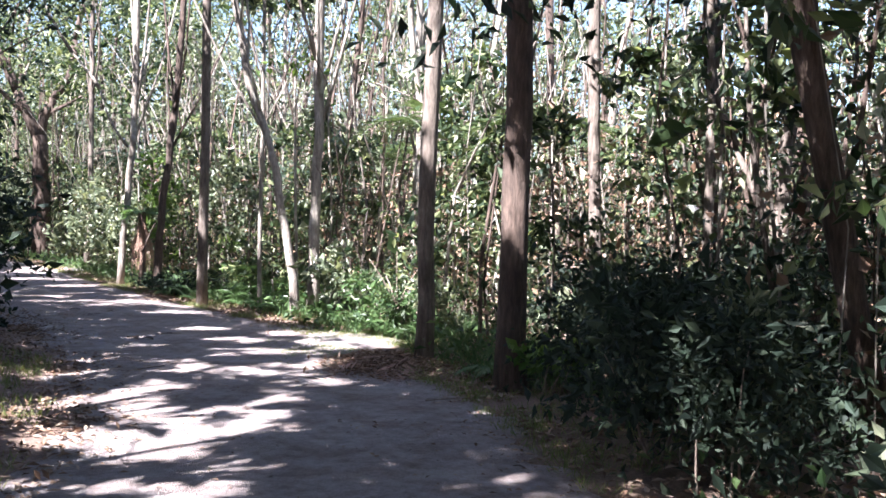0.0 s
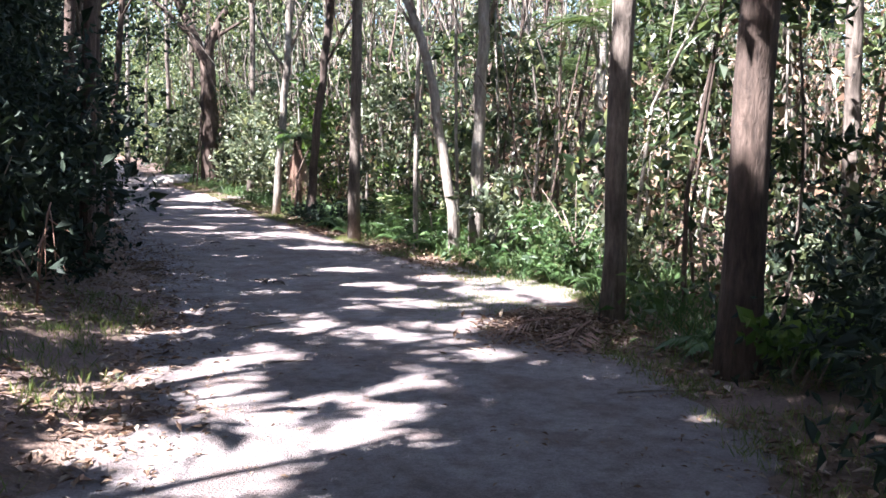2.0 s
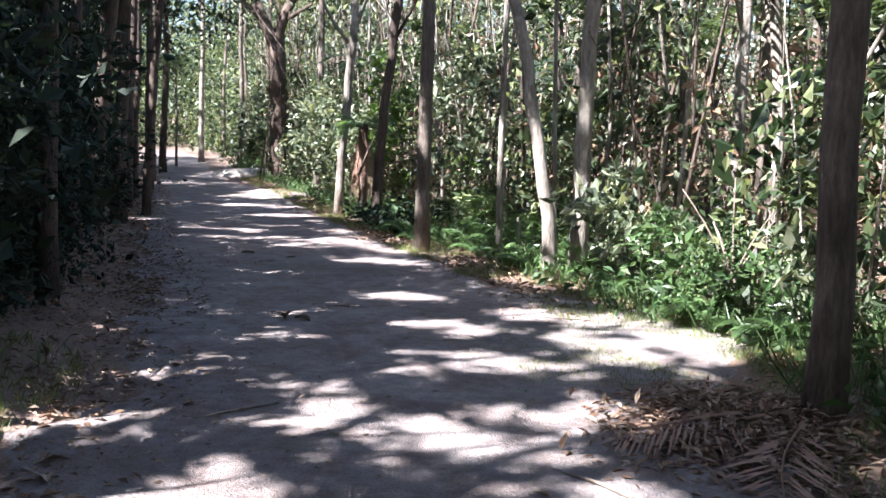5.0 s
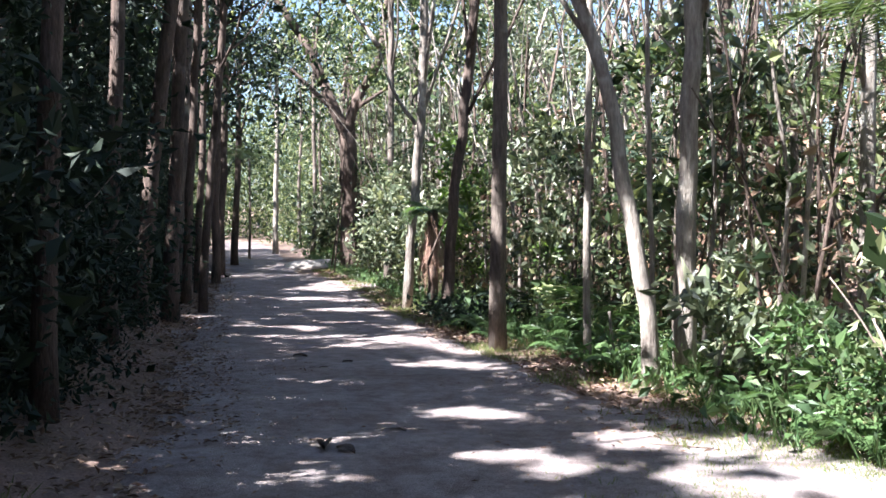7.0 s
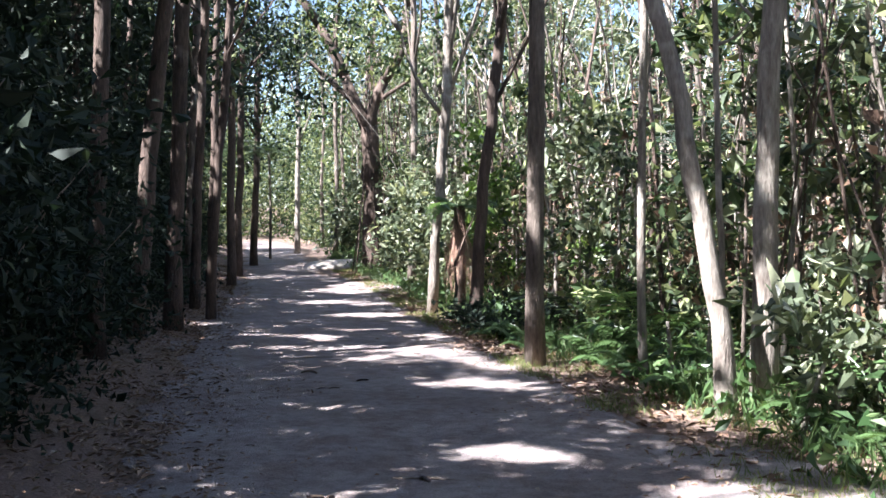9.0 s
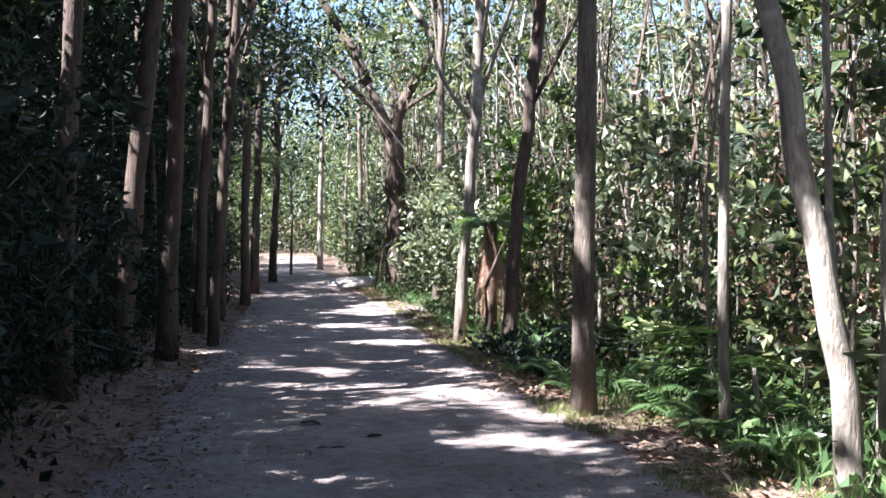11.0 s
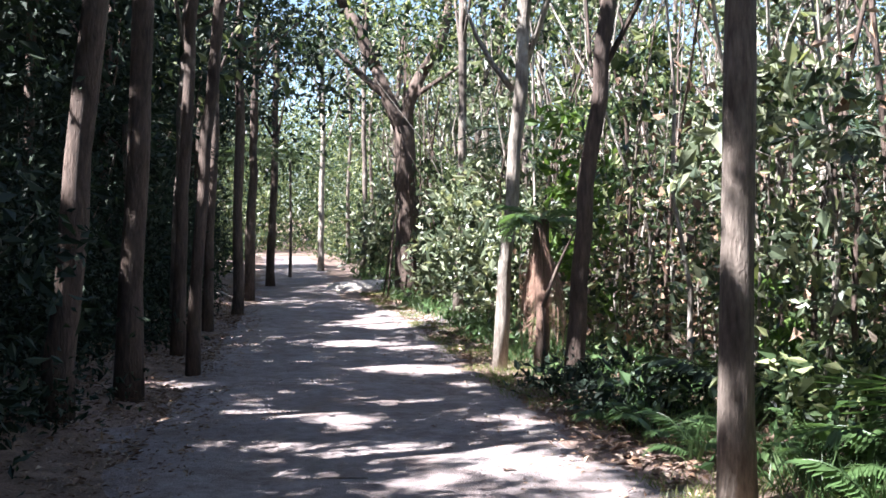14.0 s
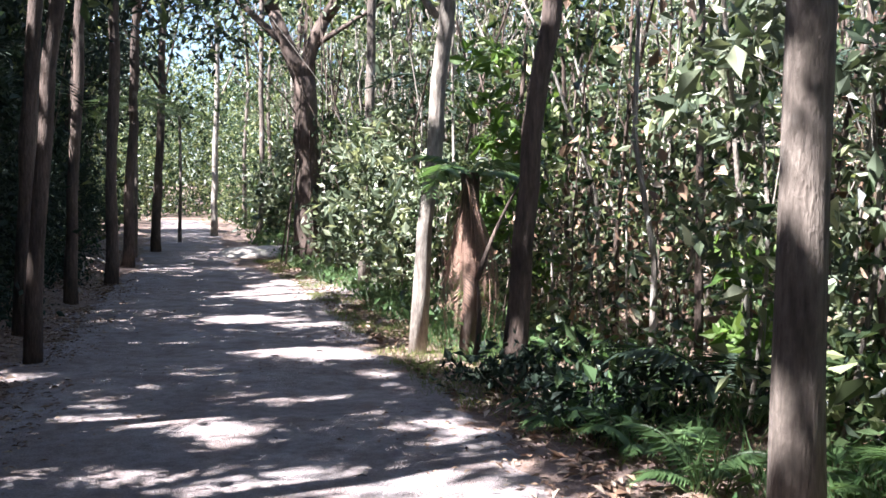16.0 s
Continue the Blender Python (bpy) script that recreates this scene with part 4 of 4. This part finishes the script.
tube(bm, [(0, 0, -0.1), (0.02, 0, 0.6), (0.0, 0.02, 1.2), (0, 0, 1.8)], [0.1, 0.075, 0.075, 0.09], 10, 0.15, np.random.default_rng(1))
part("trunk", to_mesh(bm, "trunk", BARK_BROWN), tf)
DEAD = [frond_mesh("dead_frond", 1.45, 40, 0.15, DRY_FROND, k, 0.16, 0.2, 0.03) for k in (11, 12, 13)]
g = np.random.default_rng(661)
for k in range(26):
    ob = part("dead_frond", DEAD[k % 3], tf, "dry reddish-brown hanging frond")
    ob.matrix_basis = Matrix.Translation((0, 0, g.uniform(1.35, 1.75))) @ Matrix.Rotation(g.uniform(0, 6.28), 4, "Z") @ Matrix.Translation((0.06, 0, 0)) @ Matrix.Rotation(g.uniform(1.22, 1.6), 4, "Y") @ Matrix.Scale(g.uniform(0.55, 1.0), 4)

# slim palms with hanging fronds
HANG_F = [frond_mesh("frond", 1.9, 30, 0.5, m, k, 0.75, 0.6, 0.05) for k, m in ((31, LEAF), (32, LEAF_SHADE_DARK))]
for k, (x, y, h) in enumerate([(-1.2, 19.0, 3.0), (-2.6, 20.5, 2.4), (-0.2, 16.0, 3.2), (-4.2, 23.5, 2.8), (1.8, 13.0, 2.8), (-9.8, 28.8, 3.4), (-20.5, 35.0, 4.0), (-14.6, 23.4, 3.2), (-24.5, 43.0, 4.5), (-12.0, 33.5, 3.5)]):
    p = fern("palm", (x, y, ground_z(x, y)), 9, HANG_F[k % 2:k % 2 + 1], "slim palm with long drooping feathered fronds", "palm", "slim palms", 680 + k, tilt=(0.8, 1.15), top=h)
    bm = bmesh.new()
    tube(bm, [(0, 0, -0.1), (0.05, 0, h * 0.5), (0, 0, h + 0.05)], [0.07, 0.05, 0.055], 9, 0.06, np.random.default_rng(k))
    part("trunk", to_mesh(bm, "trunk", BARK_GREY), p)

# ---- single shrubs ----
SHRUBS = [(-10.4, 27.9, 1.2, 3.0, 2600, LEAF_GREY, "dense pale-leaved shrub between the track and the trees", 0.15),
          (-9.2, 26.9, 0.9, 2.4, 1400, LEAF_GREY, "leafy green shrub behind a pale one", 0.14),
          (-4.55, 20.7, 0.42, 1.25, 420, LEAF_BRIGHT, "lime-green young shrub lit by the sun", 0.13),
          (-7.2, 23.6, 0.7, 3.4, 700, LEAF_BRIGHT, "yellow-green leafy young tree crown beside a pale stem", 0.16),
          (1.35, 8.3, 0.35, 0.5, 160, LEAF_BRIGHT, "small bright green plant among red-brown litter", 0.12),
          (-0.25, 12.95, 0.6, 0.7, 900, LEAF_FERN, "fresh green shrub spilling onto the grass", 0.075),
          (-0.85, 13.8, 0.6, 0.9, 700, LEAF_FERN, "fresh green shrub below the trees", 0.075),
          (0.1, 12.3, 0.5, 0.9, 500, LEAF_GREY, "pale twiggy shrub beside the litter heap", 0.09),
          (-6.35, 20.45, 0.55, 0.45, 700, LEAF_SHADE_DARK, "low dark green plant at the track edge", 0.075),
          (-5.35, 19.7, 0.65, 0.45, 800, LEAF_SHADE_DARK, "low dark green plants along the track", 0.075),
          (-15.0, 36.2, 1.2, 2.4, 900, LEAF, "green shrub beside the big tree", 0.2),
          (-13.2, 32.0, 0.9, 1.8, 800, LEAF_GREY, "pale shrub near the bend", 0.18),
          (-20.0, 42.5, 1.6, 3.2, 1100, LEAF_GREY, "sunlit shrubs where the track disappears", 0.25),
          (-5.4, 9.7, 1.2, 2.2, 1700, LEAF_SHADE_DARK, "dense shade-darkened bush overhanging the bank", 0.11),
          (-6.1, 10.8, 1.2, 2.8, 1700, LEAF_SHADE_DARK, "dense shade-darkened bush on the bank", 0.11),
          (-7.3, 12.9, 1.2, 2.6, 1600, LEAF_SHADE_DARK, "shade-darkened bush under the trees", 0.11),
          (-5.0, 8.6, 0.9, 1.5, 900, LEAF_SHADE_DARK, "shade-darkened bush beside bare twigs", 0.13)]
for k, (x, y, r, h, n, m, label, size) in enumerate(SHRUBS):
    shrub("shrub", (x, y, ground_z(x, y)), r, h, n, m, label, 700 + k, size)


# ---- loose things on the ground ----
def stick(name, base, pts, r, mat, label, category="stick", group=""):
    root = tagged(new(name, None), label, category, group)
    root.location = base
    bm = bmesh.new()
    n = len(pts) * 2 + 1
    tube(bm, smooth_path(pts, n), np.linspace(r, r * 0.55, n), 6, 0.12, np.random.default_rng(int(abs(base[0]) * 100)))
    part("stem", to_mesh(bm, "stem", mat), root)
    return root


def twig(root, pts, r, mat):
    bm = bmesh.new()
    tube(bm, smooth_path(pts, 6), np.linspace(r, r * 0.4, 6), 5)
    part("twig", to_mesh(bm, "twig", mat), root)


# broken stakes by the pale trees
for x, y, h, lx, ly in ((-1.76, 14.6, 0.5, 0.16, 0.05), (-2.9, 16.5, 0.55, -0.05, 0.0), (-2.65, 16.8, 0.5, 0.03, 0.05), (-1.55, 14.75, 0.38, 0.05, 0.0), (-2.2, 16.2, 0.45, 0.1, 0.0)):
    stick("broken_stem", (x, y, ground_z(x, y)), [(0, 0, -0.06), (lx * 0.5, ly * 0.5, h * 0.5), (lx, ly, h)], 0.028, BARK_PALE, "short broken pale stem standing in the grass", "stump", "broken stems")

# bare hanging twigs on the bank
b = stick("dead_branch", (-4.45, 8.75, ground_z(-4.45, 8.75)), [(-0.35, 0.3, -0.02), (-0.15, 0.1, 0.55), (0.1, -0.12, 0.95)], 0.012, DRY_FROND, "bare pale branch with drooping twigs on the bank", "branch")
for k, e in enumerate(((0.16, -0.3, 0.36), (0.22, -0.26, 0.5), (0.34, -0.2, 0.72), (0.10, -0.32, 0.33), (0.02, -0.28, 0.46), (0.28, -0.22, 0.42))):
    s0 = 0.95 - 0.07 * k
    twig(b, [(0.1 - 0.03 * k, -0.12 + 0.03 * k, s0), (e[0] * 0.75, e[1] * 0.8, s0 - 0.08), (e[0], e[1], (e[2] + s0) / 2 - 0.06), e], 0.007, DRY_FROND)
b = stick("dead_branch", (-0.55, 12.9, ground_z(-0.55, 12.9)), [(0.25, 0, -0.02), (0.1, 0, 0.5), (-0.05, 0.05, 0.85)], 0.02, STICK, "bare pale dead branch leaning in the shrubs", "branch")
for e in ((0.35, 0.05, 0.75), (-0.3, 0.0, 1.1), (0.1, 0.05, 1.2), (0.4, 0.0, 0.95)):
    twig(b, [(0.12, 0, 0.4), (e[0] * 0.5 + 0.05, e[1], e[2] * 0.75), e], 0.01, STICK)

# dry palm fronds dropped at the foot of the grey tree
DRY_F = [frond_mesh("frond", 1.2, 26, 0.34, DRY_FROND, k, 0.12, 0.12, 0.028) for k in (21, 22)]
for k, (x, y, a) in enumerate(((-0.25, 10.15, 3.3), (-0.15, 10.0, 3.9), (-0.3, 10.5, 2.7), (-0.1, 9.8, 4.6), (-0.35, 9.9, 3.6), (-0.2, 10.3, 3.0))):
    root = tagged(new("fallen_frond"), "dry brown palm frond lying on the litter heap", "palm frond", "fallen fronds")
    root.location = (x, y, ground_z(x, y) + 0.14)
    ob = part("frond", DRY_F[k % 2], root)
    ob.matrix_basis = Matrix.Rotation(a, 4, "Z") @ Matrix.Rotation(0.14, 4, "Y") @ Matrix.Scale(0.85, 4)
g = np.random.default_rng(72)
n = 2600
p = np.c_[g.normal(size=(n, 2)) * np.array([0.33, 0.42]), np.zeros(n)] + np.array([-0.42, 10.0, 0])
p[:, 2] = heights(p[:, :2]) + 0.17 * np.exp(-(((p[:, 0] + 0.42) / 0.5) ** 2 + ((p[:, 1] - 10.05) / 0.6) ** 2)) * g.uniform(0.1, 1.0, n) + 0.005
ln = g.uniform(0.04, 0.10, n)
tagged(new("litter_heap", leaf_cloud("litter_heap", p, np.c_[g.normal(size=(n, 2)), g.normal(size=n) * 0.3], ln, ln * 0.35, DRY, g, 0.3, True)), "heap of dry brown leaves and bark at the track edge", "leaf litter", kind="stuff")


def curled_leaf():
    """A big dry leaf, bowed along its midrib."""
    bm = bmesh.new()
    rows = []
    for k in range(7):
        u = k / 6
        w = 0.055 * math.sin(math.pi * min(1, u * 0.95 + 0.04)) + 0.003
        z = 0.03 * math.sin(u * 3.1) + 0.012
        rows.append([bm.verts.new((u * 0.3 - 0.15, -w, z + 0.02)), bm.verts.new((u * 0.3 - 0.15, 0, z)), bm.verts.new((u * 0.3 - 0.15, w, z + 0.028))])
    for a, b2 in zip(rows, rows[1:]):
        for j in range(2):
            bm.faces.new((a[j], a[j + 1], b2[j + 1], b2[j]))
    bmesh.ops.solidify(bm, geom=bm.faces[:], thickness=0.003)
    return to_mesh(bm, "fallen_leaf", DARK_LEAF)


DARK_LEAF = plain_mat("dark_leaf", (0.05, 0.035, 0.03), (0.16, 0.115, 0.09), 30.0, 0.7)
leaf_me = curled_leaf()
g = np.random.default_rng(74)
SPOTS = [(-3.9, 12.0, 0.9), (-3.72, 11.95, 0.7), (-4.0, 12.08, 0.6), (-6.3, 15.86, 0.6), (-5.6, 15.64, 0.45), (-5.65, 15.2, 0.35), (-5.75, 15.15, 0.3), (-6.54, 14.35, 0.4), (-3.65, 12.68, 0.5)]
SPOTS += [(*q, g.uniform(0.12, 0.3)) for q in strip_points(g, 26, (62, 95), (0.05, 1.6))] + [(*q, g.uniform(0.12, 0.3)) for q in strip_points(g, 26, (62, 95), (-0.05, -1.7))]
for x, y, s in SPOTS:
    ob = tagged(new("fallen_leaf", leaf_me), "curled dark dry leaf lying on the track", "leaf", "fallen leaves")
    ob.matrix_basis = Matrix.Translation((x, y, ground_z(x, y) + 0.004)) @ Matrix.Rotation(g.uniform(0, 6.28), 4, "Z") @ Matrix.Scale(s, 4)
for x, y, a, ln in ((-2.2, 8.2, 0.4, 0.35), (-2.9, 9.4, 1.0, 0.5), (-1.0, 9.0, 2.6, 0.45), (-3.65, 12.7, 0.2, 0.4), (0.4, 8.0, 0.3, 0.5), (-1.9, 12.8, 0.1, 0.7), (-6.9, 17.0, 0.5, 0.4)):
    c, s = math.cos(a) * ln / 2, math.sin(a) * ln / 2
    stick("stick", (x, y, ground_z(x, y) + 0.012), [(-c, -s, 0), (0.02, 0.01, 0.012), (c, s, 0.004)], 0.009, STICK, "thin dry stick lying on the track", group="sticks on the track")


def boulder(name, base, size, seed, label, mat):
    g = np.random.default_rng(seed)
    bm = bmesh.new()
    bmesh.ops.create_icosphere(bm, subdivisions=3, radius=1.0)
    for vtx in bm.verts:
        k = 1 + 0.22 * noise.noise(vtx.co * 1.7 + Vector((seed, 0, 0))) + 0.08 * noise.noise(vtx.co * 5)
        vtx.co = Vector((vtx.co.x * size[0], vtx.co.y * size[1], vtx.co.z * size[2])) * k
    for fc in bm.faces:
        fc.smooth = True
    ob = tagged(new(name, to_mesh(bm, name, mat)), label, "mound")
    ob.matrix_basis = Matrix.Translation(base) @ Matrix.Rotation(-0.55, 4, "Z")
    return ob


boulder("earth_mound", (-17.9, 37.7, 0.1), (1.1, 1.7, 0.34), 3, "pale sandy mound of earth at the track edge", ROCK)

# roots and fallen branches on the far bank
for x, y, a, ln, r in ((-19.2, 31.6, 0.5, 1.9, 0.045), (-18.3, 30.6, 0.2, 1.5, 0.035), (-20.6, 33.6, 0.7, 1.7, 0.04), (-17.0, 28.6, 0.9, 1.3, 0.03), (-15.2, 25.9, 0.3, 1.1, 0.028)):
    c, q = math.cos(a) * ln / 2, math.sin(a) * ln / 2
    stick("fallen_branch", (x, y, ground_z(x, y) + 0.05), [(-c, q, 0.22), (0.05, 0.04, 0.14), (c, -q, 0.0)], r, BARK_PALE, "pale fallen branch lying on the shaded bank", "branch", "fallen branches on the bank")

# vines hanging from the big forked tree
g = np.random.default_rng(75)
for k in range(9):
    a, r = g.uniform(0, 6.28), g.uniform(0.25, 0.8)
    x, y = -15.4 + r * math.cos(a), 35.1 + r * math.sin(a)
    top = g.uniform(4.6, 7.5)
    z = ground_z(x, y)
    stick("vine", (x, y, z), [(g.normal() * 0.3, g.normal() * 0.3, -0.05), (g.normal() * 0.1, 0, top * 0.5), (-0.4 * math.cos(a), -0.4 * math.sin(a), top)], 0.025, BARK_BROWN, "brown vine hanging from the big tree", "vine", "vines")
